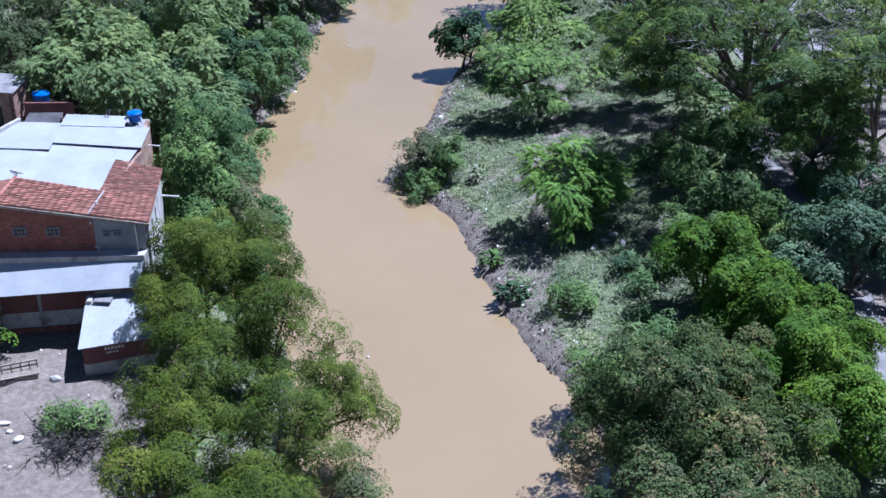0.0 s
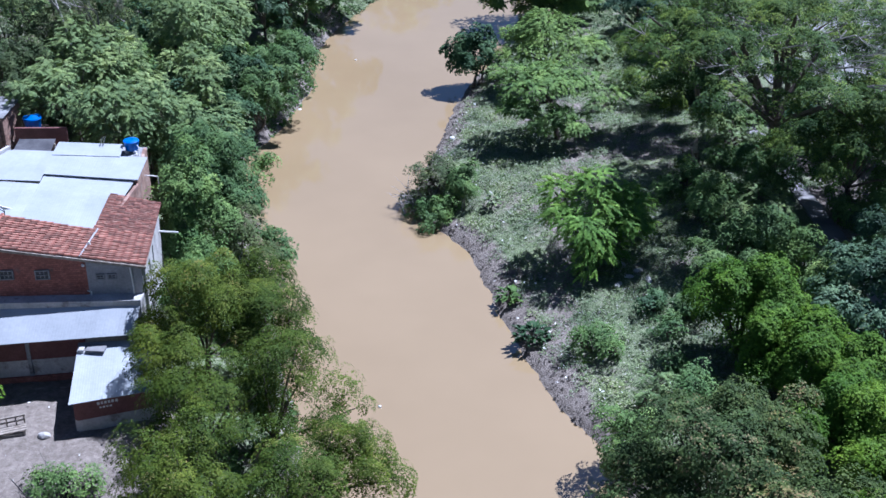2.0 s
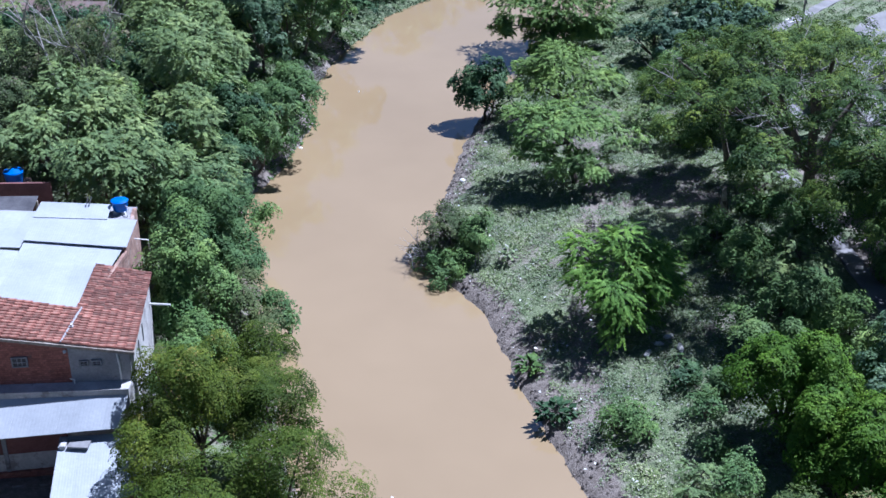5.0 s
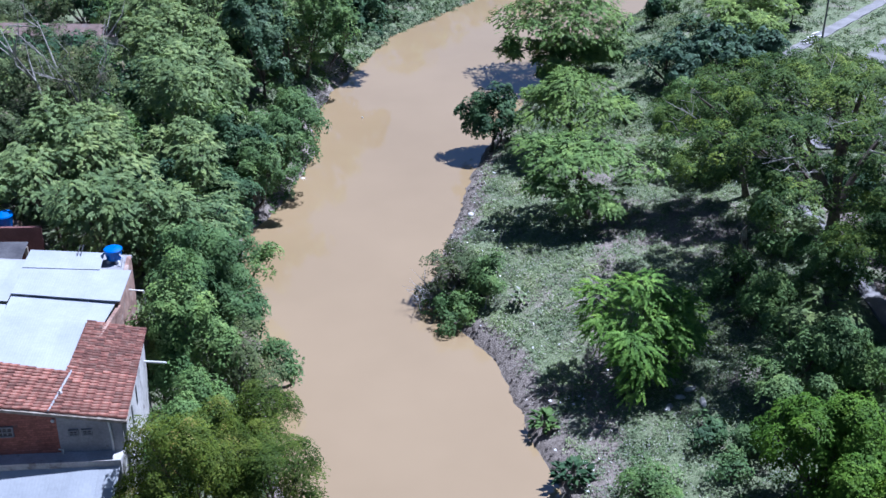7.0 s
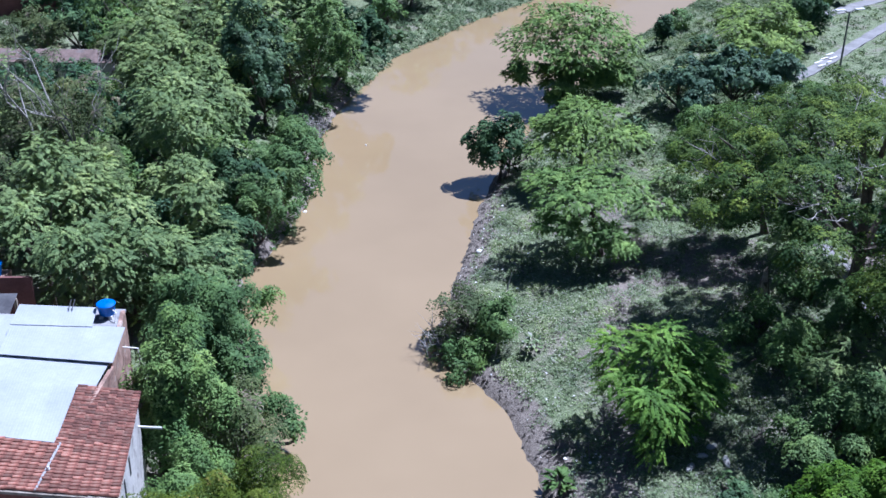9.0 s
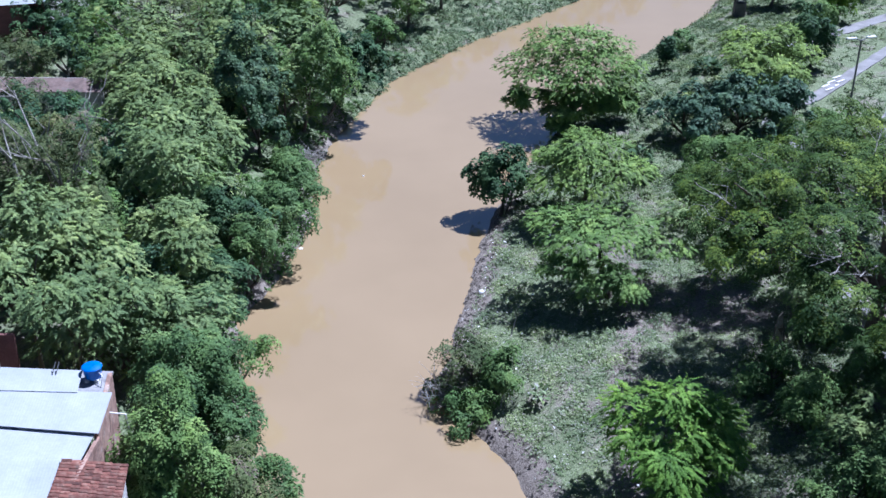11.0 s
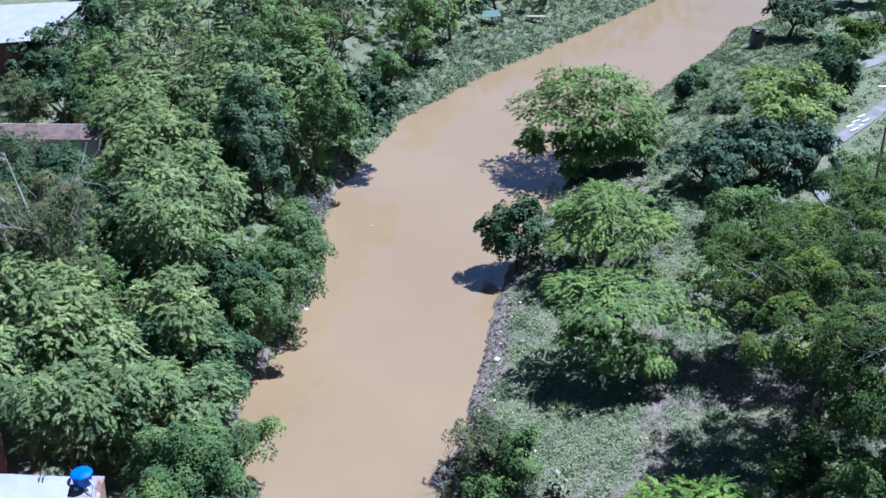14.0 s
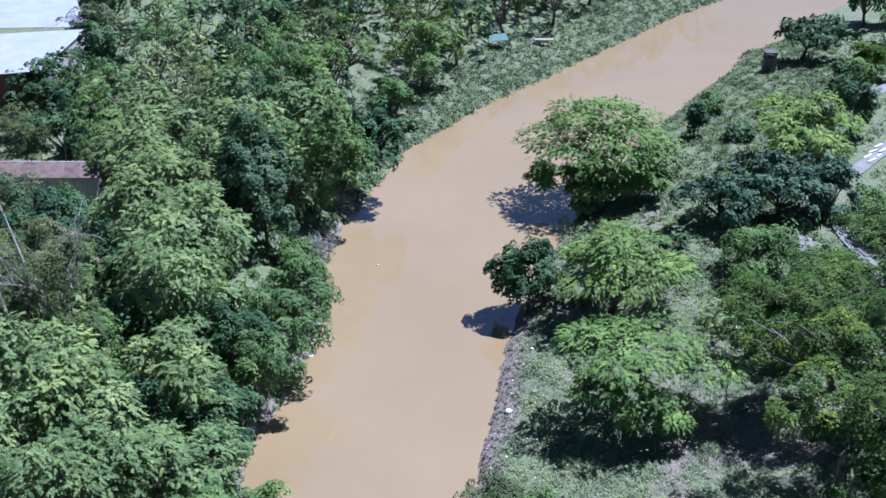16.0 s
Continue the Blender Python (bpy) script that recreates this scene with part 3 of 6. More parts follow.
def tree(name, label, x, y, rx, ry, z0, z1, style, seed, foot=None, lobes=11, flat=0.0, thin=1.0, stems=1, category="tree", bark=None, radius=None, more=()):
    """One tree or shrub: its crown stands over (x, y) between z0 and z1; foot: where the trunk meets the ground; more: further boughs (x, y, rx, ry, z0, z1)."""
    rng = np.random.default_rng(seed)
    fx, fy = foot or (x, y)
    base = float(ground_z(fx, fy))
    ob = thing(name, (fx, fy, base), label, category)
    middle, size = (x, y, (z0 + z1) / 2), (rx, ry, (z1 - z0) / 2)
    leaves, tones, c = crown_leaves(rng, middle, size, style, lobes, flat, thin)
    for mx, my, mrx, mry, mz0, mz1 in more:
        l2, t2, c2 = crown_leaves(rng, (mx, my, (mz0 + mz1) / 2), (mrx, mry, (mz1 - mz0) / 2), style, 7, 0.0, thin)
        leaves, tones, c = np.concatenate([leaves, l2]), np.concatenate([tones, t2]), np.concatenate([c2[:2], c])
    low = ground_z(leaves[:, 0, 0], leaves[:, 0, 1]) + 0.03
    above = leaves[:, :, 2].min(1) > np.maximum(low, 0.05)
    leaves, tones = leaves[above], tones[above]
    r0 = radius or 0.05 + 0.035 * max(rx, ry)
    fork_z = base + max(0.5, (z0 - base) * 0.9 + 0.15 * (z1 - z0))
    for s in range(stems):
        bm = bmesh.new()
        lean = Vector((rng.normal() * 0.25, rng.normal() * 0.25, 0)) * (1.0 if stems == 1 else 2.5)
        foot_at = Vector((fx, fy, base - 0.25)) + (Vector((rng.normal(), rng.normal(), 0)) * 0.25 if stems > 1 else Vector())
        fork = Vector((fx + (x - fx) * 0.55, fy + (y - fy) * 0.55, fork_z)) + lean
        tube(bm, [foot_at, foot_at.lerp(fork, 0.2) + Vector((0, 0, 0.05)), foot_at.lerp(fork, 0.6) + lean * 0.2, fork], [r0 * 1.5, r0 * 1.05, r0 * 0.85, r0 * 0.7])
        part("trunk", bm, bark or BARK, ob)
        for k in range(s, min(lobes, 9), stems):
            goal = Vector(c[k])
            bend = fork.lerp(goal, 0.5) + Vector((rng.normal() * 0.2, rng.normal() * 0.2, rng.uniform(-0.1, 0.35)))
            bm = bmesh.new()
            tube(bm, [fork - Vector((0, 0, 0.1)), bend, goal, goal + (goal - fork) * 0.1], [r0 * 0.55, r0 * 0.36, r0 * 0.2, r0 * 0.05], 5)
            part("limb", bm, bark or BARK, ob)
    crown = quads_mesh("crown", leaves)
    crown.attributes.new("tone", "FLOAT", "FACE").data.foreach_set("value", tones.astype(np.float32))
    part("crown", crown, LEAF[style], ob)
    return ob


def bare_branch(ob, start, goal, seed, r=0.09, twigs=7):
    """A leafless, pale, forking branch under a tree."""
    rng = np.random.default_rng(seed)
    a, b = Vector(start), Vector(goal)
    bm = bmesh.new()
    L = (b - a).length
    mid = a.lerp(b, 0.5) + Vector(rng.normal(size=3)) * 0.08 * L
    tube(bm, [a, mid, b], [r, r * 0.7, r * 0.3], 6)
    for k in range(twigs):
        f = rng.uniform(0.3, 0.95)
        p = a.lerp(mid, f * 2) if f < 0.5 else mid.lerp(b, f * 2 - 1)
        w = ((b - a).normalized() + Vector(rng.normal(size=3)) * 0.6 + Vector((0, 0, 0.25))).normalized() * L * rng.uniform(0.25, 0.5)
        q = p + w * 0.55 + Vector(rng.normal(size=3)) * 0.05 * L
        tube(bm, [p, q, p + w + Vector((0, 0, 0.06 * L))], [r * 0.42, r * 0.3, r * 0.1], 5)
    part("bare_branch", bm, PALE_WOOD, ob, "leafless pale grey branch")


def brush_heap(name, label, x, y, r, height, seed, count=70, stuff=None, z=None, category="brushwood"):
    """A tangle of dead twigs."""
    rng = np.random.default_rng(seed)
    base = float(ground_z(x, y)) if z is None else z
    ob = thing(name, (x, y, base), label, category)
    bm = bmesh.new()
    for k in range(count):
        a = rng.uniform(0, 6.28)
        p = Vector((x + rng.normal() * r * 0.35, y + rng.normal() * r * 0.35, base + rng.uniform(-0.05, height * 0.35)))
        w = Vector((math.cos(a), math.sin(a), rng.uniform(0.15, 1.0))).normalized()
        L = rng.uniform(0.5, 1.1) * r
        q = p + w * L * 0.5 + Vector(rng.normal(size=3)) * 0.12 * L
        e = p + w * L + Vector(rng.normal(size=3)) * 0.2 * L
        e.z = min(e.z, base + height)
        tube(bm, [p, q, e], [0.035, 0.025, 0.008], 4)
        for s in range(2):
            tube(bm, [q, q.lerp(e, 0.6) + Vector(rng.normal(size=3)) * 0.25 * L], [0.018, 0.006], 3)
    part("brushwood", bm, stuff or TWIG, ob, kind="stuff")
    return ob


MESQ = "bright green feathery mesquite tree on the grassy bank"
# park side
tree("mesquite_tree", "bright green drooping feathery tree over its own shade", 8.4, 74.4, 3.3, 3.5, 2.6, 8.1, "frond", 1, (8.9, 74.8), 14, 0.2, 1.3, more=[(11.3, 76.0, 2.4, 2.4, 2.4, 6.6), (8.9, 72.0, 1.8, 1.6, 1.8, 5.0)])
tree("mesquite_tree", MESQ, 7.2, 96.2, 5.6, 4.4, 5.0, 8.3, "mesquite", 2, (7.9, 95.5), 20, 0.35, 1.9, more=[(7.9, 93.2, 2.4, 1.8, 2.6, 6.4), (4.2, 94.6, 1.8, 1.6, 3.8, 6.2)])
tree("mesquite_tree", MESQ, 7.4, 110.4, 5.0, 4.8, 3.0, 8.8, "mesquite", 3, (7, 110.5), 18, 0.3, 1.8)
tree("mesquite_tree", "wide many-stemmed feathery tree leaning over the water", 8.2, 135.6, 6.9, 6.0, 2.4, 9.9, "mesquite", 4, (8.0, 133.5), 48, 0.15, 2.7, stems=4, more=[(8.6, 132.0, 4.2, 2.0, 0.8, 5.6), (12.4, 132.4, 2.8, 2.2, 1.6, 5.4), (2.6, 133.6, 1.6, 1.8, 2.2, 5.0), (6.6, 131.0, 1.6, 1.4, 0.6, 2.8)])
tree("bank_tree", "small dark round-leaved tree at the water's edge", 0.9, 113.4, 3.1, 2.7, 0.9, 6.3, "dark", 5, (1.2, 112.4), 22, 0, 2.0, stems=2)
tree("bank_shrub", "half-bare browning shrub hanging into the river", -2.2, 86.2, 2.2, 2.6, 0.5, 3.6, "brown", 6, (-2.2, 86), 9, thin=1.1, stems=3, category="shrub")
tree("bank_shrub", "leafy green creeper-covered shrub on the river bend", 0.2, 85.3, 1.7, 2.2, 0.9, 4.0, "deep", 7, None, 8, stems=2, category="shrub")
tree("bank_shrub", "low green shrub at the river's edge", -1.4, 82.9, 1.6, 1.2, 0.3, 1.9, "shrub", 8, None, 6, stems=2, category="shrub")
RAIN = tree("rain_tree", "huge spreading olive-green tree with bare pale limbs", 22.0, 83.0, 11.0, 11.5, 6.2, 18.4, "rain", 9, (24.5, 89), 80, 0.8, 1.0, radius=0.55)
tree("rain_tree", "olive-green spreading tree leaning over the footpath", 26.8, 79.2, 5.0, 4.6, 4.4, 11.2, "rain", 53, (28.5, 80), 26, 0.6, 1.2)
tree("rain_tree", "broad olive-green spreading tree beside the footpath", 18.7, 98.0, 5.5, 5.6, 6.6, 12.0, "rain", 10, (20.5, 98), 30, 0.7, 2.1)
tree("rain_tree", "broad olive-green spreading tree near the lamp post", 28.5, 105.5, 6.5, 6.0, 6.0, 13.0, "rain", 11, (29.5, 105), 26, 0.6, 0.8)
tree("rain_tree", "broad olive-green spreading tree over the sandy ground", 32.0, 81.0, 7.0, 7.5, 4.5, 14.0, "rain", 51, (33.5, 83), 28, 0.6, 0.7)
tree("rain_tree", "broad olive-green spreading tree over the sandy ground", 37.0, 100.0, 6.0, 6.5, 6.0, 13.5, "rain", 52, None, 26, 0.6, 0.7)
tree("rain_tree", "broad olive-green spreading tree beside the road", 31.5, 92.5, 5.0, 5.0, 5.0, 11.5, "rain", 58, None, 26, 0.6, 0.9)
tree("park_tree", "dense green tree in the shade of a larger one", 17.4, 70.8, 3.3, 3.6, 2.4, 7.4, "deep", 12, None, 11)
tree("park_shrub", "green bush under the spreading tree", 21.3, 91.5, 3.4, 3.0, 2.2, 6.0, "feather", 13, None, 8, stems=2, category="shrub")
tree("park_shrub", "green bush under the spreading tree", 20.4, 76.4, 2.8, 2.8, 2.6, 6.2, "feather", 14, None, 8, stems=2, category="shrub")
tree("vine_clad_tree", "tall bright green tree smothered in creepers", 16.4, 62.2, 3.5, 4.2, 1.8, 7.9, "vine", 15, None, 13)
tree("vine_clad_tree", "bright green tree smothered in creepers", 18.4, 56.2, 3.5, 3.8, 1.8, 7.4, "vine", 16, None, 11)
tree("vine_clad_tree", "bright green tree smothered in creepers", 21.8, 57.4, 2.2, 2.6, 2.0, 6.2, "vine", 49, None, 9)
tree("vine_clad_tree", "bright green tree smothered in creepers", 20.9, 50.8, 3.6, 3.8, 2.0, 6.8, "vine", 17, None, 11)
tree("vine_clad_tree", "bright green tree smothered in creepers", 22.0, 45.4, 3.6, 3.4, 2.0, 7.0, "vine", 18, None, 10)
for k, (x, y, r, z1) in enumerate(((17.4, 59.2, 2.4, 6.6), (19.6, 53.4, 2.4, 6.4), (18.6, 62.8, 2.2, 6.8), (21.4, 48.0, 2.4, 6.2), (23.2, 53.6, 2.4, 6.0), (17.8, 51.4, 2.2, 5.6))):
    tree("vine_clad_bush", "bright green bush smothered in creepers", x, y, r, r, 1.8, z1, "vine", 280 + k, None, 8, category="shrub")
tree("riverside_tree", "dusty green tree with dry brown tips over the water", 11.4, 45.6, 4.6, 4.6, 2.2, 8.6, "tipped", 19, (12.4, 46), 14, 0, 1.1)
tree("riverside_tree", "dusty green tree with dry brown tips near the bank", 14.2, 49.5, 3.7, 3.8, 2.0, 8.0, "tipped", 20, None, 12, 0, 1.1)
tree("riverside_tree", "dusty green tree with dry brown tips near the bank", 14.8, 41.8, 4.6, 4.0, 2.2, 8.3, "tipped", 21, None, 13, 0, 1.1)
tree("riverside_tree", "dusty green tree with dry brown tips near the bank", 11.2, 38.0, 4.4, 4.0, 2.0, 7.6, "tipped", 22, (12.4, 38), 12, 0, 1.1)
tree("bank_shrub", "light green shrub behind the mud bank", 9.2, 53.0, 2.3, 2.4, 0.9, 4.2, "shrub", 23, None, 9, stems=3, category="shrub")
tree("bank_shrub", "light green shrub with a bare grey branch", 10.7, 56.8, 1.7, 2.0, 1.0, 3.8, "feather", 56, None, 8, stems=3, category="shrub")
tree("bank_shrub", "dark green leafy shrub among pale weeds", 8.6, 63.6, 2.0, 2.2, 0.9, 2.7, "shrub", 24, None, 7, stems=3, category="shrub")
tree("glossy_tree", "dark glossy-leaved tree beside the footpath", 24.6, 62.4, 4.2, 4.6, 2.6, 8.8, "glossy", 25, (26.8, 62.5), 13)
tree("glossy_tree", "dark glossy-leaved tree beside the footpath", 30.0, 67.5, 4.2, 4.6, 2.8, 9.2, "glossy", 26, None, 12)
tree("glossy_tree", "dark round-crowned tree shading the weeds", 18.4, 125.5, 3.7, 3.6, 2.4, 7.6, "glossy", 27, None, 11)
tree("glossy_tree", "dark round-crowned tree over the footpath", 24.2, 126.0, 3.6, 3.6, 2.8, 8.4, "glossy", 28, (23.2, 126), 11)
tree("glossy_tree", "dark round-crowned tree over the footpath", 28.0, 127.0, 3.0, 3.0, 2.8, 7.8, "glossy", 29, None, 10)
tree("glossy_tree", "dark tree with one sunlit side", 19.0, 114.8, 3.5, 3.4, 2.2, 6.9, "shrub", 30, None, 11)
tree("mesquite_tree", "yellow-green feathery tree in the park", 28.9, 139.4, 5.0, 5.0, 2.6, 9.4, "mesquite", 31, None, 18, 0.2, 2.2)
tree("park_tree", "small dark upright tree by the crossing", 35.6, 146.2, 2.0, 2.0, 3.6, 9.0, "dark", 32, None, 7)
tree("park_tree", "small dark upright tree behind the crossing", 36.0, 153.0, 2.5, 2.2, 3.0, 8.2, "dark", 33, None, 7)
tree("park_tree", "small green tree by the path", 40.5, 161.0, 2.6, 2.6, 3.0, 7.0, "shrub", 34, None, 8)
tree("park_tree", "small green tree by the path", 44.0, 166.5, 3.0, 2.6, 3.0, 7.0, "vine", 35, None, 8)
tree("park_tree", "slim sapling with a dark narrow head", 20.3, 149.6, 0.85, 0.85, 1.6, 5.0, "dark", 36, None, 9, thin=4.0)
tree("park_shrub", "green shrub on the far bank", 23.2, 158.0, 1.6, 2.2, 1.0, 3.6, "shrub", 37, None, 7, stems=2, category="shrub")
tree("park_tree", "wide dark tree shading the small tower", 39.5, 176.5, 5.6, 4.2, 3.0, 7.6, "dark", 38, (38.5, 176.8), 12, 0.4)
tree("park_tree", "large dark tree by the river", 51.5, 193.0, 6.0, 5.0, 2.6, 11.0, "dark", 39, None, 12)
tree("park_tree", "large dark tree by the river", 61.0, 191.0, 6.0, 5.0, 2.6, 11.0, "dark", 40, None, 12)
tree("park_tree", "olive tree behind the paths", 52.0, 180.0, 3.6, 3.6, 3.0, 8.0, "shrub", 41, None, 9)
tree("park_shrub", "pale green bush on the weedy bank", 15.2, 106.5, 2.6, 2.8, 2.0, 4.6, "feather", 42, None, 8, stems=3, category="shrub")
tree("park_shrub", "pale green bush on the weedy bank", 13.0, 116.5, 2.0, 2.4, 1.8, 3.9, "feather", 43, None, 8, stems=3, category="shrub")
tree("park_tree", "green tree near the lamp post", 31.4, 120.4, 2.6, 3.4, 2.9, 6.4, "shrub", 44, None, 9)
tree("park_shrub", "green bush beside the road", 32.5, 128.2, 2.4, 2.4, 2.9, 5.2, "shrub", 45, None, 8, stems=2, category="shrub")
tree("park_shrub", "pale green bush under a tree", 14.8, 138.5, 2.4, 2.6, 1.6, 4.2, "feather", 48, None, 8, stems=3, category="shrub")
# low dark bushes near (12-14, 61-68) also stand in for deep ground shadow
for k, (x, y, r, z1, style) in enumerate(((20.6, 73.4, 2.6, 6.0, "deep"), (17.6, 79.6, 3.0, 5.6, "shrub"), (16.0, 84.2, 2.4, 4.6, "shrub"), (20.8, 88.6, 2.0, 4.4, "shrub"), (22.4, 83.0, 3.2, 6.0, "shrub"), (22.0, 70.5, 2.6, 6.0, "shrub"), (13.2, 57.8, 1.8, 3.4, "shrub"), (12.6, 61.0, 1.5, 2.7, "deep"), (12.8, 64.4, 1.6, 2.8, "deep"), (12.2, 67.6, 1.5, 2.6, "dark"), (14.2, 66.2, 1.6, 3.2, "deep"), (29.0, 79.5, 3.0, 6.8, "shrub"), (30.0, 90.0, 3.2, 7.0, "shrub"), (28.6, 97.5, 2.8, 6.4, "dark"), (33.5, 95.5, 3.4, 7.6, "shrub"), (23.2, 97.5, 2.4, 5.4, "shrub"), (28.2, 73.0, 2.6, 6.2, "glossy"), (23.0, 66.6, 2.4, 5.8, "shrub"))):
    tree("park_shrub", "leafy green bush in the shade of larger trees", x, y, r, r, 1.8, z1, style, 240 + k, None, 8, stems=2, category="shrub")
for k, (x, y, r, z1, style) in enumerate(((22.2, 104.0, 3.6, 8.4, "rain"), (24.0, 113.5, 3.0, 5.8, "shrub"), (20.6, 107.6, 2.6, 5.2, "feather"), (17.0, 102.0, 3.2, 6.8, "rain"), (33.0, 112.0, 4.0, 8.2, "rain"), (25.6, 132.4, 2.6, 5.6, "shrub"), (21.5, 132.5, 2.8, 4.8, "feather"), (12.0, 102.5, 1.8, 3.6, "feather"))):
    tree("park_shrub", "leafy bush between the park paths", x, y, r, r, 2.2, z1, style, 250 + k, None, 8, stems=2, category="shrub")
rng = np.random.default_rng(77)
for k in range(84):
    a = rng.uniform(0, 6.28)
    f = rng.uniform(0.25, 0.9)
    start = Vector((22.2 + 8.5 * f * math.cos(a), 83 + 9.5 * f * math.sin(a), 16.2 - 3.6 * f * f + rng.uniform(-1.0, 0.9)))
    reach = rng.uniform(1.8, 3.6)
    goal = start + Vector((math.cos(a + rng.normal() * 0.5), math.sin(a + rng.normal() * 0.5), rng.uniform(0.05, 0.4))) * reach
    bare_branch(RAIN, start, goal, 60 + k, rng.uniform(0.035, 0.075), 6)
brush_heap("dead_branches", "grey dead branches caught at the water's edge", -3.5, 85.0, 1.8, 1.9, 71, 60, PALE_WOOD, 0.1)
for k, (x, y, r, z1, style) in enumerate(((-3.4, 83.6, 1.2, 1.3, "shrub"), (-2.2, 82.0, 1.2, 1.2, "deep"), (-4.3, 85.6, 1.0, 1.2, "brown"), (-0.9, 83.6, 1.1, 1.6, "shrub"))):
    tree("bank_shrub", "low leafy plants trailing into the river", x, y, r, r, 0.05, z1, style, 290 + k, (x + 0.5, y + 0.2), 6, stems=2, category="shrub")
poles = thing("bare_poles", (-0.1, 83.0, 0.9), "pale bare poles standing beside the bank shrub", "poles")
for k, (a, b) in enumerate((((-0.2, 82.8), (0.1, 83.2)), ((0.1, 83.3), (0.0, 82.9)), ((0.7, 91.3), (1.1, 91.8)))):
    part("pole", tube(bmesh.new(), [(*a, float(ground_z(*a)) - 0.2), (*b, float(ground_z(*b)) + 1.9 - 0.4 * k)], [0.06, 0.03], 6), PALE_WOOD, poles)
brush_heap("dead_branches", "fallen grey branch on the shaded bank", 4.2, 72.8, 1.5, 0.6, 72, 16)

tree("bank_shrub", "dusty green shrub with dry brown tips at the water", 10.2, 49.6, 2.4, 2.6, 0.5, 5.0, "tipped", 57, None, 9, category="shrub")

# houses' side
tree("riverside_tree", "olive-green tree over the shed's roof", -15.0, 53.6, 2.3, 2.4, 4.0, 8.6, "olive", 156, (-13.6, 53.4), 10)
tree("riverside_tree", "tall olive-green tree beside the houses", -14.1, 57.4, 3.0, 3.4, 3.0, 10.2, "olive", 101, None, 13)
tree("riverside_tree", "olive-green tree above the shed", -12.3, 50.6, 3.5, 3.6, 2.4, 8.8, "olive", 102, None, 13)
tree("riverside_tree", "olive-green tree leaning over the river", -8.6, 52.2, 3.8, 3.8, 1.4, 8.0, "olive", 103, (-10.5, 52), 13)
tree("riverside_tree", "thin-leaved olive tree reaching far over the water", -5.5, 48.0, 3.0, 3.4, 1.4, 6.2, "olive", 104, (-8.2, 49), 14, thin=1.15)
tree("riverside_tree", "leafy green tree by the yard", -12.2, 45.0, 3.8, 3.6, 2.0, 7.9, "olive", 105, None, 12)
tree("riverside_tree", "green tree over the river's edge", -7.4, 44.2, 3.6, 3.4, 1.2, 7.2, "olive", 106, (-8.6, 44), 12)
tree("bank_shrub", "sprawling shrub in the shallows", -4.0, 44.0, 1.9, 2.4, 0.3, 3.6, "brown", 107, (-6.8, 44), 8, stems=2, category="shrub")
tree("riverside_tree", "olive-green tree on the bank", -10.8, 58.6, 2.9, 3.2, 1.6, 8.0, "olive", 108, None, 11)
tree("riverside_tree", "green tree at the edge of the yard", -12.4, 40.2, 3.2, 3.4, 2.4, 6.8, "olive", 109, None, 11)
tree("riverside_tree", "green tree on the bank", -8.6, 38.0, 4.0, 4.0, 1.4, 7.0, "olive", 110, None, 11)
tree("yard_shrub", "wide grey-green bush over shaded ground in the yard", -18.2, 46.3, 2.5, 1.2, 3.1, 4.3, "shrub", 111, None, 16, 0, 2.2, stems=3, category="shrub")
tree("yard_shrub", "bright green bush at the yard's edge", -26.2, 52.6, 2.2, 2.2, 3.0, 6.2, "vine", 112, None, 8, stems=2, category="shrub")
# the heap's dark colour stands in for the bush's shadow on the ground
brush_heap("brush_pile", "heap of dry twigs under the yard bush, darkened like its shade", -18.2, 44.7, 1.9, 0.8, 113, 100, SHADED_TWIG)
tree("bank_shrub", "green shrub hanging over the river", -12.8, 64.2, 2.9, 3.0, 0.8, 6.8, "olive", 114, None, 10)
tree("bank_shrub", "green shrub hanging over the river", -14.2, 69.6, 2.8, 3.0, 0.8, 6.8, "brown", 115, None, 10)
tree("bank_shrub", "green shrub with a branch over the water", -13.1, 73.8, 2.0, 1.4, 0.5, 3.6, "deep", 116, (-14.0, 74.0), 8, stems=2, category="shrub")
tree("riverside_tree", "tall green tree against the tile-roofed house", -17.2, 69.0, 2.6, 2.8, 2.8, 11.0, "shrub", 117, (-16.6, 69), 11)
tree("riverside_tree", "leafy tree behind the tiled house", -18.0, 67.2, 1.7, 1.6, 2.8, 9.2, "shrub", 153, None, 8)
tree("riverside_tree", "green tree against the brick side wall", -18.4, 73.2, 1.9, 2.2, 2.8, 9.4, "deep", 151, (-17.6, 73.2), 9)
tree("yard_shrub", "leafy green bush against the gable wall", -15.7, 60.2, 1.7, 2.0, 2.8, 8.0, "shrub", 154, None, 8, category="shrub")
tree("riverside_tree", "green tree beside the gable wall", -15.6, 63.4, 2.0, 2.4, 2.4, 7.6, "shrub", 152, None, 9)
tree("riverside_tree", "green tree on the bank", -16.2, 75.0, 2.9, 3.0, 1.6, 7.4, "deep", 118, None, 10)
tree("riverside_tree", "green tree beside the water tank", -18.0, 76.6, 2.6, 3.0, 2.6, 10.0, "deep", 119, None, 10)
tree("bank_shrub", "green shrub at the water's edge", -17.7, 81.4, 2.3, 2.8, 0.4, 6.6, "deep", 120, (-17.2, 81.2), 9, stems=2, category="shrub")
tree("bank_shrub", "thin sapling leaning over the water", -15.6, 85.6, 1.4, 1.3, 1.8, 4.0, "shrub", 121, (-17.4, 85.2), 6, thin=0.7, category="shrub")
tree("bank_shrub", "dark shrub at the water's edge", -19.6, 91.2, 2.8, 3.0, 0.6, 6.2, "dark", 122, (-19.8, 91.2), 9, stems=2, category="shrub")
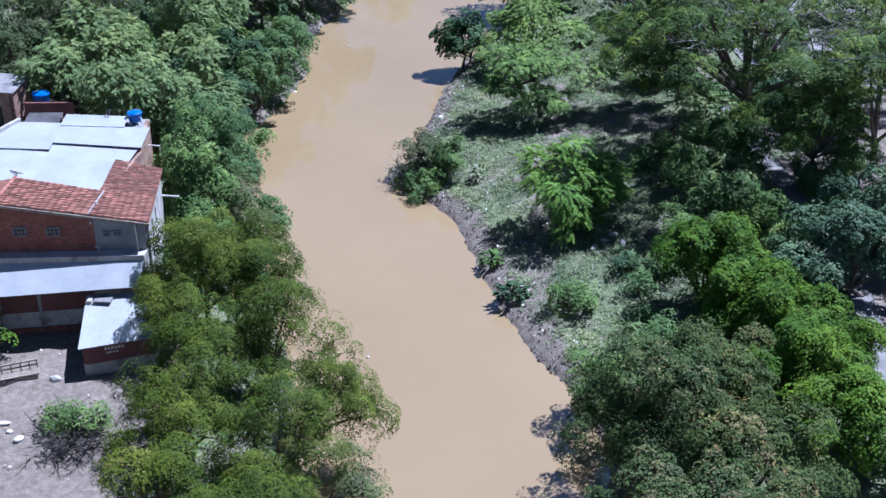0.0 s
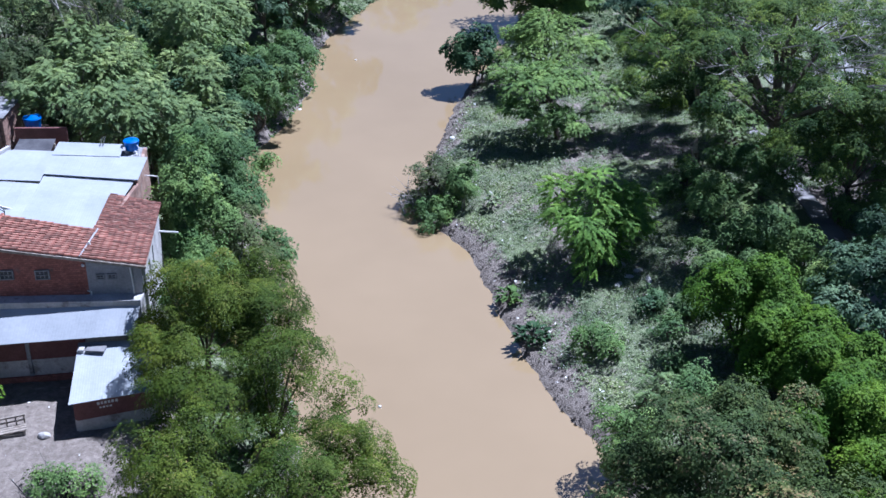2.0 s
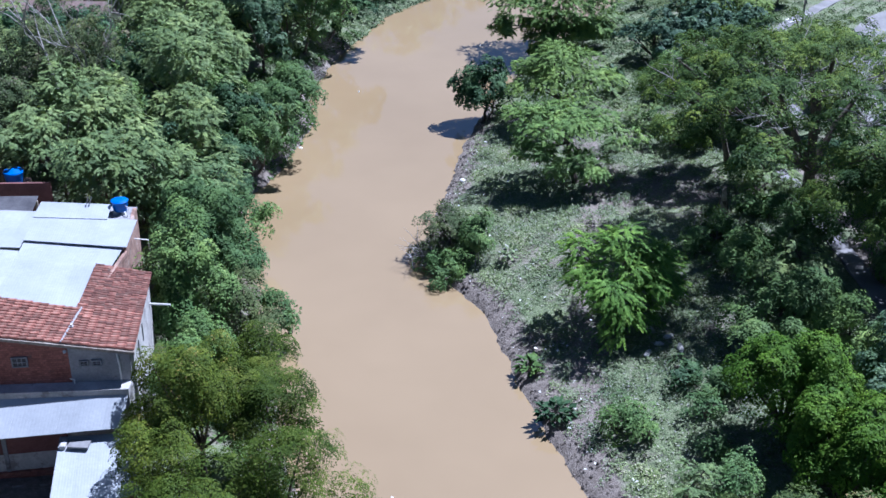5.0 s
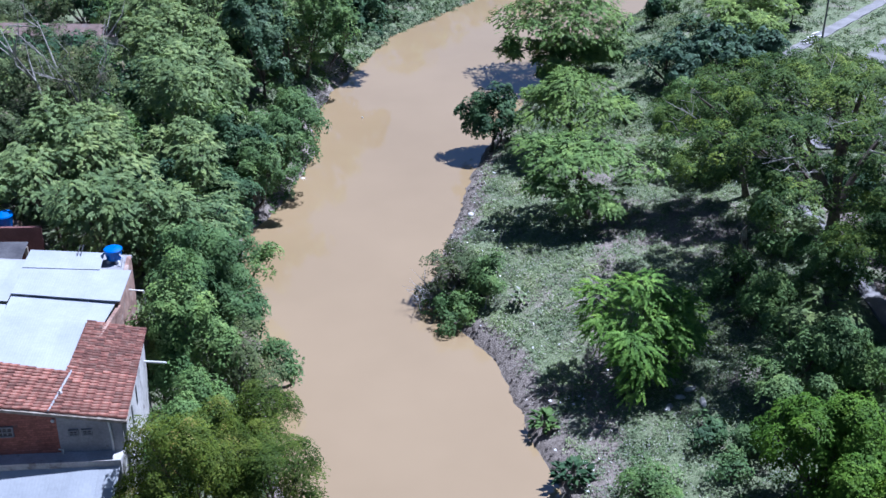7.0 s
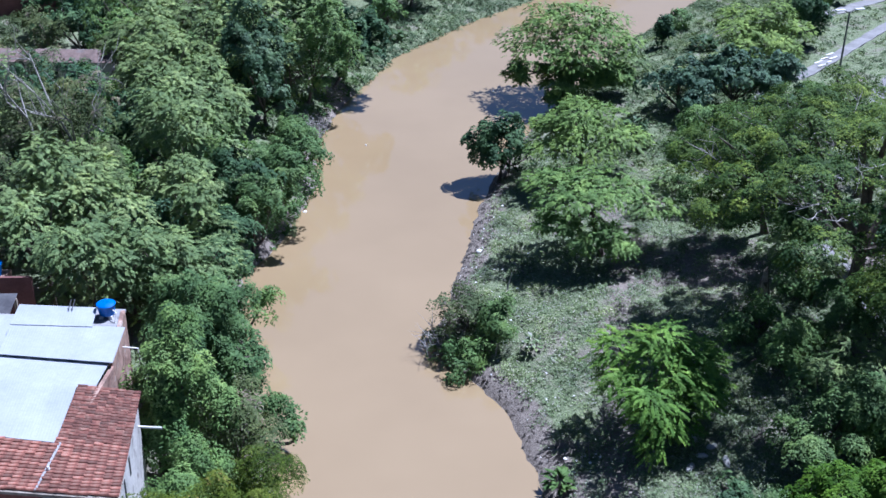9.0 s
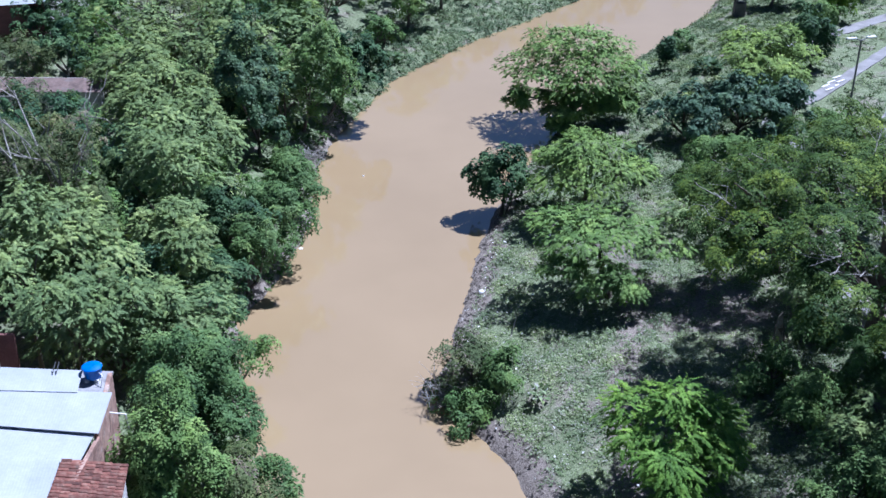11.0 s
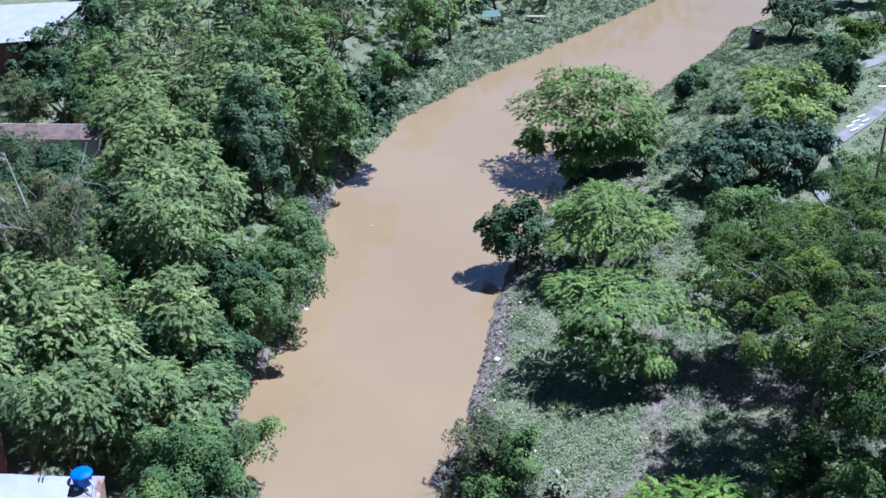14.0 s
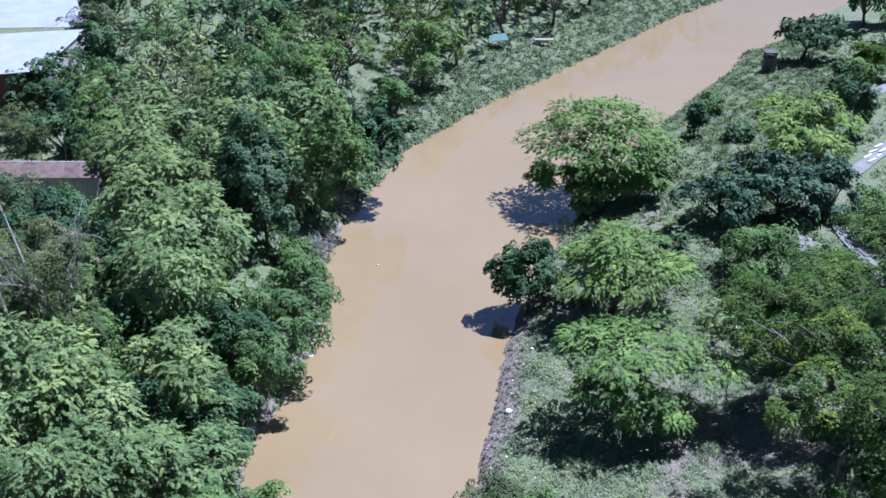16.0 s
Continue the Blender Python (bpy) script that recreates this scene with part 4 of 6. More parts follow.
tree("bank_shrub", "dark shrub at the water's edge", -18.3, 97.8, 3.0, 3.0, 0.6, 6.4, "deep", 123, (-18.6, 97.8), 10, stems=2, category="shrub")
tree("riverside_tree", "dark green tree leaning over the water", -16.7, 104.8, 3.3, 3.2, 0.9, 7.1, "deep", 124, (-18, 104.8), 11)
tree("riverside_tree", "dark green tree behind the bank", -20.6, 101.2, 3.2, 3.4, 2.0, 8.2, "dark", 125, None, 10)
tree("bank_shrub", "dark green shrub on the bank", -17.4, 111.4, 2.6, 2.8, 0.6, 6.4, "deep", 126, None, 9, stems=2, category="shrub")
tree("bank_shrub", "low green shrub on the bank", -18.4, 117.4, 2.2, 2.4, 0.5, 4.6, "deep", 127, None, 8, stems=2, category="shrub")
tree("mesquite_tree", "light green feathery tree behind the houses", -24.8, 79.6, 3.9, 3.8, 3.4, 12.2, "feather", 128, None, 13)
tree("mesquite_tree", "light green feathery tree above the bank", -21.2, 83.0, 3.4, 3.6, 2.4, 9.6, "feather", 129, None, 12)
tree("mesquite_tree", "light green feathery tree above the bank", -22.2, 91.2, 3.6, 3.8, 2.4, 11.0, "feather", 130, None, 12)
tree("mesquite_tree", "light green feathery tree behind the houses", -27.6, 86.6, 4.0, 4.0, 3.4, 13.0, "feather", 131, None, 13)
tree("mesquite_tree", "light green feathery tree in dense growth", -23.8, 100.4, 3.8, 4.0, 3.0, 12.8, "feather", 132, None, 13)
tree("mesquite_tree", "light green feathery tree behind the houses", -29.4, 85.6, 3.8, 3.6, 4.0, 13.6, "feather", 133, None, 13)
OLD = tree("riverside_tree", "tall half-bare tree with browning leaves", -29.8, 93.6, 3.4, 3.6, 5.0, 15.4, "brown", 134, None, 16, thin=0.6)
tree("mesquite_tree", "light green feathery tree over the blue tank", -29.0, 80.6, 3.0, 2.8, 8.2, 12.6, "feather", 155, (-28.2, 81.8), 12, more=[(-30.4, 78.8, 1.8, 1.4, 10.2, 12.0)])
tree("mesquite_tree", "light green feathery tree in dense growth", -27.2, 107.6, 4.3, 4.2, 3.0, 12.2, "feather", 135, None, 13)
tree("mesquite_tree", "light green feathery tree in dense growth", -30.4, 116.4, 4.4, 4.4, 3.0, 12.4, "feather", 136, None, 13)
tree("mesquite_tree", "light green feathery tree in dense growth", -24.4, 112.4, 3.8, 3.8, 3.0, 11.6, "feather", 137, None, 12)
tree("creeper_tree", "tall tree curtained with grey-green creepers", -21.4, 120.4, 3.4, 3.6, 1.6, 14.0, "bluish", 138, None, 13)
tree("broadleaf_tree", "dark broad-leaved tree over the bank", -17.4, 128.6, 3.6, 3.6, 2.0, 11.5, "shrub", 139, (-18.5, 128.6), 12)
tree("broadleaf_tree", "dark broad-leaved tree over the water", -13.7, 134.8, 3.3, 3.4, 2.2, 9.2, "dark", 140, (-16.6, 134), 14, 0, 1.3)
brush_heap("dry_bush", "leafless grey bush on the eroded bank", -17.2, 122.6, 1.6, 2.2, 141, 60, PALE_WOOD)
brush_heap("dry_bush", "leafless grey bush on the eroded bank", -16.6, 132.0, 1.4, 1.6, 142, 50, PALE_WOOD)
tree("broadleaf_tree", "dense rounded green tree by the weedy strip", -10.0, 166.6, 4.8, 4.2, 1.4, 9.4, "shrub", 143, None, 12)
tree("bank_shrub", "green undergrowth by the weedy strip", -12.8, 158.4, 3.2, 2.8, 1.2, 4.4, "shrub", 144, None, 9, stems=3, category="shrub")
for k, (x, y, r, z1, style) in enumerate(((-36, 88, 4.4, 13, "brown"), (-35, 97, 4.4, 14, "brown"), (-36, 106, 4.2, 11, "brown"), (-24, 128, 4.4, 13, "feather"), (-20, 139, 4.2, 11, "feather"), (-21, 149, 4.6, 11, "shrub"), (-28, 136, 4.6, 12, "feather"), (-34, 128, 4.0, 11, "feather"), (-31, 122.5, 3.8, 12.4, "feather"), (-34.5, 134, 3.8, 12, "feather"), (-26.6, 121, 3.4, 12.2, "feather"))):
    tree("riverside_tree", "tree in dense growth behind the bank", x, y, r, r, 3.2, z1, style, 150 + k, None, 12)
for k, (x, y, r, z1, style) in enumerate(((-48, 112, 4.5, 11, "shrub"), (-50, 150, 5, 9, "dark"), (-60, 196, 6, 12, "shrub"), (-46, 182, 6, 13, "feather"), (-44, 205, 6, 12, "dark"), (-72, 205, 6, 12, "shrub"), (-38, 132, 3, 8, "brown"), (-46, 134, 3.2, 8.5, "brown"), (-46, 158, 4.2, 11, "dark"), (-53, 186, 4.5, 12, "dark"), (-44, 148, 4, 10, "shrub"), (-40, 115.2, 2.8, 11.0, "brown"), (-44.5, 115.6, 2.8, 11.0, "feather"), (-36.2, 114.6, 2.8, 10.2, "shrub"), (-42, 112.0, 2.6, 9.6, "feather"), (-38, 111.0, 2.6, 9.4, "brown"), (-50, 168, 4, 11, "brown"))):
    tree("far_tree", "tree behind the far houses", x, y, r, r, 3.4, z1, style, 210 + k, None, 11, thin=0.7)
for k, goal in enumerate(((-32.4, 92.0, 16.2), (-28.2, 96.2, 16.0), (-27.2, 91.6, 14.6), (-31.6, 90.8, 14.2))):
    bare_branch(OLD, (-29.8, 93.6, 10.5), goal, 232 + k, 0.09)
bare_branch(OLD, (-31, 96, 9), (-34.5, 99.5, 15.5), 230, 0.12)
bare_branch(OLD, (-31.5, 92, 9), (-33.8, 91.5, 16.0), 231, 0.14)


def wood(xs, ys, step, seed, keep, thin=0.7, tops=(8.5, 12.5), mix=(0.28, 0.3, 0.26, 0.06, 0.05, 0.05)):
    """Trees standing close together behind the banks."""
    rng = np.random.default_rng(seed)
    kinds = ["feather", "shrub", "dark", "olive", "brown", "vine"]
    for y in np.arange(ys[0], ys[1], step):
        for x in np.arange(xs[0], xs[1], step):
            px, py = x + rng.uniform(-0.3, 0.3) * step, y + rng.uniform(-0.3, 0.3) * step
            r, top, kind, s = rng.uniform(0.66, 0.88) * step, rng.uniform(*tops), kinds[rng.choice(6, p=mix)], int(rng.integers(1e6))
            if keep(px, py):
                tree("riverside_tree", "tree in dense growth behind the bank", float(px), float(py), r, r, 2.6, top, kind, s, None, 9, thin=thin)


HOUSES = [(-33, -16, 50, 76), (-43, -28, 72, 88), (-60, -35, 117, 129.5), (-80, -47, 141, 184)]


def wild(x, y):
    clear = all(not (a - 2.5 < x < b + 2.5 and c - 2.5 < y < d + 2.5) for a, b, c, d in HOUSES)
    return clear and float(bank_l(y)) - x > (11 if y > 146 else 3)


wood((-52, 40), (140, 236), 6.6, 400, lambda x, y: wild(x, y) and x < bank_l(y) - 11 and x > -50 + max(0, (y - 150) * 0.15), 0.235)
wood((-44, -24), (86, 140), 6.4, 401, lambda x, y: wild(x, y) and x < -33, 0.34)
for k, (x, y, r, z1, style) in enumerate(((-51, 143, 3.2, 7.0, "brown"), (-47.5, 139.5, 2.6, 6.4, "dark"), (-46, 147.5, 3.0, 7.5, "dark"), (-42.0, 138.5, 2.4, 6.0, "dark"), (-53.5, 139.0, 2.8, 6.6, "brown"), (-50.0, 133.0, 2.4, 6.0, "brown"), (-39.0, 131.0, 2.2, 6.0, "brown"))):
    tree("bushy_tree", "dull bushy tree in the dark space behind the old roof", x, y, r, r, 3.2, z1, style, 270 + k, None, 8)
wood((-33, -18), (84, 142), 4.6, 402, lambda x, y: wild(x, y) and bank_l(y) - x > 3.5, 0.55, (5.5, 9.5), (0.56, 0.2, 0.14, 0.0, 0.1, 0.0))

# ---- weeds ----
def weeds(name, label, xs, ys, seed, count, size, style, height, limit):
    """Low plants scattered where the soil is covered."""
    rng = np.random.default_rng(seed)
    x, y = rng.uniform(*xs, count), rng.uniform(*ys, count)
    tuft = np.sin(0.9 * x + 1.3 * np.sin(0.5 * y)) * np.sin(0.8 * y + 0.6 * x) + 0.6 * np.sin(2.3 * x - 1.7 * y)
    dr, dl = x - bank_r(y), bank_l(y) - x
    keep = limit(x, y, dl, dr) * np.clip(0.6 + 0.4 * tuft, 0.28, 1) > rng.random(count)
    x, y, tuft = x[keep], y[keep], tuft[keep]
    per = 10
    n = len(x) * per
    cx, cy = np.repeat(x, per) + rng.normal(size=n) * 0.16, np.repeat(y, per) + rng.normal(size=n) * 0.16
    rise = np.repeat(height * np.clip(0.5 + 0.5 * tuft, 0.25, 1.4), per) * rng.uniform(0.1, 1.0, n)
    at = np.stack([cx, cy, ground_z(cx, cy) + rise], 1)
    way = unit(rng.normal(size=(n, 3)) * (1, 1, 0.45) + (0, 0, 0.25))
    up = unit(np.array([0, 0, 1.0]) + rng.normal(size=(n, 3)) * 0.35)
    q = leaf_blades(at, way, up, size * rng.uniform(0.6, 1.4, n), size * 0.6 * rng.uniform(0.6, 1.3, n))
    return tagged(part(name, quads_mesh(name, q), LEAF[style], None), label, "weeds", kind="stuff")


weeds("weeds", "pale green low weeds on the river bank", (-6, 22), (52, 118), 300, 40000, 0.15, "weed", 0.26, lambda x, y, dl, dr: (dr > 0.5) * green_cover(x, y) / 0.42)
weeds("weeds", "thick pale green weeds on the far park bank", (2, 44), (112, 190), 301, 22000, 0.25, "reed", 0.42, lambda x, y, dl, dr: (dr > 0.2) * (dr < 24) * green_cover(x, y) / 0.42)
weeds("bank_plants", "dense floating weeds along the far bank", (-22, 40), (136, 215), 302, 26000, 0.27, "reed", 0.55, lambda x, y, dl, dr: (dl > -0.6) * (dl < 14) * (1.6 + 4 * (dl < 1.8)))
weeds("undergrowth", "dark undergrowth below the riverside trees", (-24, -6), (38, 140), 303, 9000, 0.3, "shrub", 0.7, lambda x, y, dl, dr: (dl > 0.0) * (dl < 6) * (1.0 - (x < -15.5) * (y < 58)))
weeds("grass", "green grass between the park paths", (20, 56), (118, 190), 304, 9000, 0.26, "reed", 0.25, lambda x, y, dl, dr: (near_line(x, y, [(25.2, 123), (33.6, 136.6), (44.7, 151), (62, 173)], 1.4) == 0) * (near_line(x, y, [(34.6, 153.6), (50, 167)], 1.3) == 0) * (near_line(x, y, [(38.5, 118), (40.5, 127), (47, 138), (60, 152)], 3.9) == 0) * 1.0)

# ---- houses ----
def sheet_roof(parent, a, b, c, d, count, stuff, name="roof_sheet", label=""):
    """Corrugated sheets side by side: a-b is the low edge, d-c the high one."""
    a, b, c, d = (Vector(p) for p in (a, b, c, d))
    for k in range(count):
        f0, f1 = k / count, (k + 1) / count
        bm = bmesh.new()
        cols = []
        steps = 16
        for i in range(steps + 1):
            f = f0 + (f1 - f0 + 0.01) * i / steps
            z = 0.0012 * (1 if i % 2 else -1) + 0.004 * (k % 2)
            lo, hi = a.lerp(b, min(f, 1)), d.lerp(c, min(f, 1))
            cols.append([bm.verts.new(p + Vector((0, 0, z + s))) for p in (lo, hi) for s in (0, -0.03)])
        for p, q in zip(cols, cols[1:]):
            bm.faces.new((p[0], q[0], q[2], p[2])), bm.faces.new((p[1], p[3], q[3], q[1]))
            bm.faces.new((p[0], p[1], q[1], q[0])), bm.faces.new((p[2], q[2], q[3], p[3]))
        bm.faces.new((cols[0][0], cols[0][2], cols[0][3], cols[0][1]))
        bm.faces.new((cols[-1][0], cols[-1][1], cols[-1][3], cols[-1][2]))
        part(name, bm, stuff, parent, label)


def window(parent, at, along, w, h, bars=2):
    """A small barred window set in a wall; along: the wall's direction in plan."""
    s = Vector((*along, 0)).normalized()
    n = Vector((s.y, -s.x, 0))
    p = Vector(at)

    def slab(bm, u0, u1, z0, z1, d0, d1):
        ring = lambda z: [p + s * u + n * d + Vector((0, 0, z)) for u, d in ((u0, d0), (u1, d0), (u1, d1), (u0, d1))]
        return prism(bm, ring(z0), ring(z1))

    win = part("window", slab(bmesh.new(), -w / 2, w / 2, -h / 2, h / 2, 0.0, 0.03), GLASS_DARK, parent)
    bm = bmesh.new()
    t = 0.07
    for args in ((-w / 2 - t, w / 2 + t, h / 2, h / 2 + t), (-w / 2 - t, w / 2 + t, -h / 2 - t, -h / 2), (-w / 2 - t, -w / 2, -h / 2, h / 2), (w / 2, w / 2 + t, -h / 2, h / 2)):
        slab(bm, *args, -0.02, 0.09)
    part("window_frame", bm, FRAME, win)
    for k in range(bars):
        u = -w / 2 + w * (k + 1) / (bars + 1)
        part("bar", slab(bmesh.new(), u - 0.02, u + 0.02, -h / 2, h / 2, 0.032, 0.07), FRAME, win)
    part("bar", slab(bmesh.new(), -w / 2, w / 2, -0.02, 0.02, 0.075, 0.095), FRAME, win)


def lathe(prof, at, sides=28):
    bm = bmesh.new()
    rings = [[bm.verts.new((at[0] + r * math.cos(a), at[1] + r * math.sin(a), at[2] + z)) for a in (2 * math.pi * k / sides for k in range(sides))] for r, z in prof]
    for p, q in zip(rings, rings[1:]):
        for k in range(sides):
            bm.faces.new((p[k], p[(k + 1) % sides], q[(k + 1) % sides], q[k]))
    bm.faces.new(rings[0][::-1]), bm.faces.new(rings[-1])
    return bm



YARD = 3.05
# upper brick house with the tiled roof, which falls towards the river
house = thing("tiled_house", (-21.5, 60, YARD), "two-storey brick house with a sloping clay-tiled roof", "house")


def tiled_z(x):
    return 9.93 - 0.19 * (x + 20.2) if x > -25.3 else 10.9 + 0.19 * (x + 25.3)


def front_y(x):
    return 57.3 + 0.15 * (x + 21)


for x0, x1, stuff, label in ((-31.0, -25.3, BRICK, "red brick front wall"), (-25.3, -20.05, BRICK, "red brick front wall"), (-20.05, -17.2, PLASTER, "grey cement-rendered front wall")):
    part("wall", wall_piece(bmesh.new(), (x0, front_y(x0)), (x1, front_y(x1)), 7.6, tiled_z(x0 + 0.001) - 0.12, 0.22, tiled_z(x1) - 0.12), stuff, house, label)
part("wall", wall_piece(bmesh.new(), (-31.0, front_y(-31) + 0.02), (-17.2, front_y(-17.2) + 0.02), YARD - 0.4, 7.6, 0.22), PLASTER, house, "grey lower wall")
ring = [(-31.0, front_y(-31) - 0.88), (-17.2, front_y(-17.2) - 0.88), (-17.2, front_y(-17.2) - 0.11), (-31.0, front_y(-31) - 0.11)]
part("ledge", prism(bmesh.new(), [(*v, YARD - 0.4) for v in ring], [(*v, 7.6 if v[0] > -20 else 7.95) for v in ring]), PALE_PLASTER, house, "grey ledge of the lower storey")
part("gable_wall", wall_piece(bmesh.new(), (-17.15, 57.95), (-18.5, 65.9), YARD - 0.4, tiled_z(-17.15) - 0.15, 0.2, tiled_z(-18.5) - 0.62), PALE_PLASTER, house, "weathered pale plaster side wall")
part("wall", wall_piece(bmesh.new(), (-20.6, 65.1), (-18.62, 65.85), YARD - 0.4, tiled_z(-20.6) - 0.6, 0.2, tiled_z(-18.62) - 0.62), BARE_BRICK, house)
for x, z in ((-26.0, 9.2), (-24.12, 9.1), (-22.3, 9.02)):
    window(house, (x, front_y(x) - 0.12, z), (1, 0.15), 0.62, 0.44)
window(house, (-18.75, front_y(-18.75) - 0.12, 8.75), (1, 0.15), 0.34, 0.2, 1)
window(house, (-19.35, front_y(-19.35) - 0.12, 8.75), (1, 0.15), 0.3, 0.2, 1)
for y, z in ((59.6, 8.1), (61.4, 8.0)):
    x = -17.15 - 0.17 * (y - 57.95)
    part("side_window", wall_piece(bmesh.new(), (x + 0.06, y - 0.3), (x + 0.02, y + 0.3), z - 0.5, z + 0.5, 0.12), DARK, house, "dark unglazed side opening")

# roof deck and tiles
def on_roof(x, y, up=0.0):
    return Vector((x, y, tiled_z(x) + up))


def on_side(x, y, up=0.0):
    """The part of the roof by the river, which also falls to the back."""
    return Vector((x, y, tiled_z(x) + 0.03 + up - max(0.0, y - 57.5) / 8.5 * (0.1 + 0.17 * max(0.0, x + 21.05))))


def deck(*corners):
    bm = bmesh.new()
    prism(bm, [on_roof(x, y, -0.1) for x, y in corners], [on_roof(x, y) for x, y in corners])
    return part("roof_deck", bm, OLD_WOOD, house)


F0, F1, F2 = (-25.3, front_y(-25.3) - 0.25), (-20.25, front_y(-20.25) - 0.25), (-16.9, front_y(-16.9) - 0.25)
deck(F0, F1, (-20.25, 60.5), (-25.3, 60.1))
ring = [(-20.246, F1[1]), F2, (-18.3, 66.1), (-20.9, 65.2)]
part("roof_deck", prism(bmesh.new(), [on_side(x, y, -0.1) for x, y in ring], [on_side(x, y) for x, y in ring]), OLD_WOOD, house)
bm = bmesh.new()
prism(bm, [Vector((-31, front_y(-31) - 0.25, 9.72)), on_roof(-25.304, F0[1], -0.1), on_roof(-25.304, 60.1, -0.1), Vector((-31, 60, 9.72))], [Vector((-31, front_y(-31) - 0.25, 9.82)), on_roof(-25.304, F0[1]), on_roof(-25.304, 60.1), Vector((-31, 60, 9.82))])
part("far_slope", bm, TILE, house)


def tile_mesh(long, wide):
    bm = bmesh.new()
    rows = []
    for y, r in ((-0.02, wide * 0.56), (long * 1.12, wide * 0.46)):
        rows.append([bm.verts.new((math.cos(a) * r, y, math.sin(a) * r * 0.75 + (0.03 if y < 0 else 0.0))) for a in (math.pi * k / 4 for k in range(5))])
    for k in range(4):
        bm.faces.new((rows[0][k], rows[1][k], rows[1][k + 1], rows[0][k + 1]))
    me = bpy.data.meshes.new("roof_tile")
    bm.to_mesh(me)
    bm.free()
    me.materials.append(TILE)
    return me


def tile_field(a, b, c, d, cols, rows, joined=False):
    """Clay tiles over a slope: a-b the eave, d-c the ridge."""
    rng = random.Random(5)
    long, wide = (d - a).length / rows, (b - a).length / cols
    me = tile_mesh(long, wide)
    quads = []
    for i in range(cols):
        f = (i + 0.5) / cols
        for j in range(rows):
            lo, hi = a.lerp(b, f), d.lerp(c, f)
            up = (hi - lo).normalized()
            side = (b - a).normalized()
            nor = side.cross(up).normalized()
            side = up.cross(nor)
            p = lo.lerp(hi, j / rows) + nor * (0.02 + rng.uniform(0, 0.03)) + side * rng.uniform(-0.02, 0.02)
            m = Matrix.Translation(p) @ Matrix((side, up, nor)).transposed().to_4x4() @ pose(0, 0, 0, rng.uniform(-2, 2), 0, rng.uniform(-3, 3))
            if joined:
                w = [m @ v.co for v in me.vertices]
                quads += [[w[k] for k in f2.vertices] for f2 in me.polygons]
            else:
                ob = new("roof_tile", me)
                ob.parent = house
                ob.matrix_basis = Matrix.Translation(-ORIGIN[house.name]) @ m
    if joined:
        bm = bmesh.new()
        for q in quads:
            bm.faces.new([bm.verts.new(p) for p in q])
        bmesh.ops.remove_doubles(bm, verts=bm.verts, dist=0.0005)
        part("rear_tiles", bm, TILE, house, "older darker clay tiles", "stuff")


tile_field(on_side(-17.52, 61.4), on_side(-18.25, 66.05), on_side(-20.85, 65.15), on_side(-20.52, 61.0), 19, 8, True)
part("ridge_cap", tube(bmesh.new(), [on_roof(-25.3, F0[1] - 0.03, 0.05), on_roof(-25.3, 60.15, 0.05)], [0.11, 0.11], 8), TILE, house)
part("joint_mortar", tube(bmesh.new(), [on_roof(-20.27, 60.5, 0.1), on_roof(-20.27, F1[1] + 0.05, 0.1)], [0.06, 0.06], 6), PLASTER, house)
for p, q in ((F0, F1), (F1, F2)):
    ring = [on_roof(p[0] + 0.002, p[1] - 0.05), on_roof(q[0], q[1] - 0.05), on_roof(q[0], q[1] - 0.005), on_roof(p[0] + 0.002, p[1] - 0.005)]
    part("fascia", prism(bmesh.new(), [v + Vector((0, 0, -0.14)) for v in ring], [v + Vector((0, 0, 0.01)) for v in ring]), OLD_WOOD, house)
part("downpipe", tube(bmesh.new(), [(-17.75, front_y(-17.75) - 0.2, 9.3), (-17.7, front_y(-17.7) - 0.17, 8.6), (-17.7, front_y(-17.7) - 0.17, 7.2)], [0.05, 0.05, 0.05], 6), WHITE, house)
part("drain_pipe", tube(bmesh.new(), [(-18.5, 65.2, 7.6), (-17.1, 65.2, 7.55)], [0.06, 0.06], 8), WHITE, house, "white plastic pipe jutting from the wall")
bm = bmesh.new()
bmesh.ops.create_icosphere(bm, subdivisions=2, radius=0.09, matrix=Matrix.Translation((-20.15, front_y(-20.15) - 0.2, 9.5)))
part("wall_lamp", bm, WHITE, house)
part("roof_bulb", lathe([(0.07, 0), (0.09, 0.1), (0.05, 0.22)], (-20.15, 58.6, tiled_z(-20.15) + 0.08), 10), WHITE, house)
bm = bmesh.new()
tube(bm, [(-19.95, front_y(-20) - 0.15, 7.4), (-19.85, front_y(-20) - 0.3, 7.95), (-20.0, front_y(-20) - 0.45, 8.1)], [0.04, 0.04, 0.03], 5)
tube(bm, [(-20.3, front_y(-20) - 0.25, 7.55), (-19.7, front_y(-20) - 0.25, 7.5), (-19.5, front_y(-20) - 0.5, 7.2)], [0.035, 0.035, 0.03], 5)
part("conduit", bm, WHITE, house)

# middle house with flat white sheet roofs
mid = thing("sheet_roofed_house", (-23, 68, YARD), "brick house under overlapping white metal roof sheets", "house")
sheet_roof(mid, (-25.1, 61.35, 9.86), (-20.45, 60.75, 9.86), (-21.0, 65.2, 9.94), (-25.5, 65.65, 9.94), 4, SHEET)
sheet_roof(mid, (-25.5, 65.6, 9.945), (-20.15, 65.1, 9.8), (-20.0, 67.3, 9.98), (-25.75, 67.9, 9.98), 5, SHEET)
sheet_roof(mid, (-25.7, 67.55, 10.12), (-19.75, 67.0, 10.12), (-20.0, 70.25, 10.22), (-26.05, 70.4, 10.22), 6, SHEET, label="slightly stained white sheet")
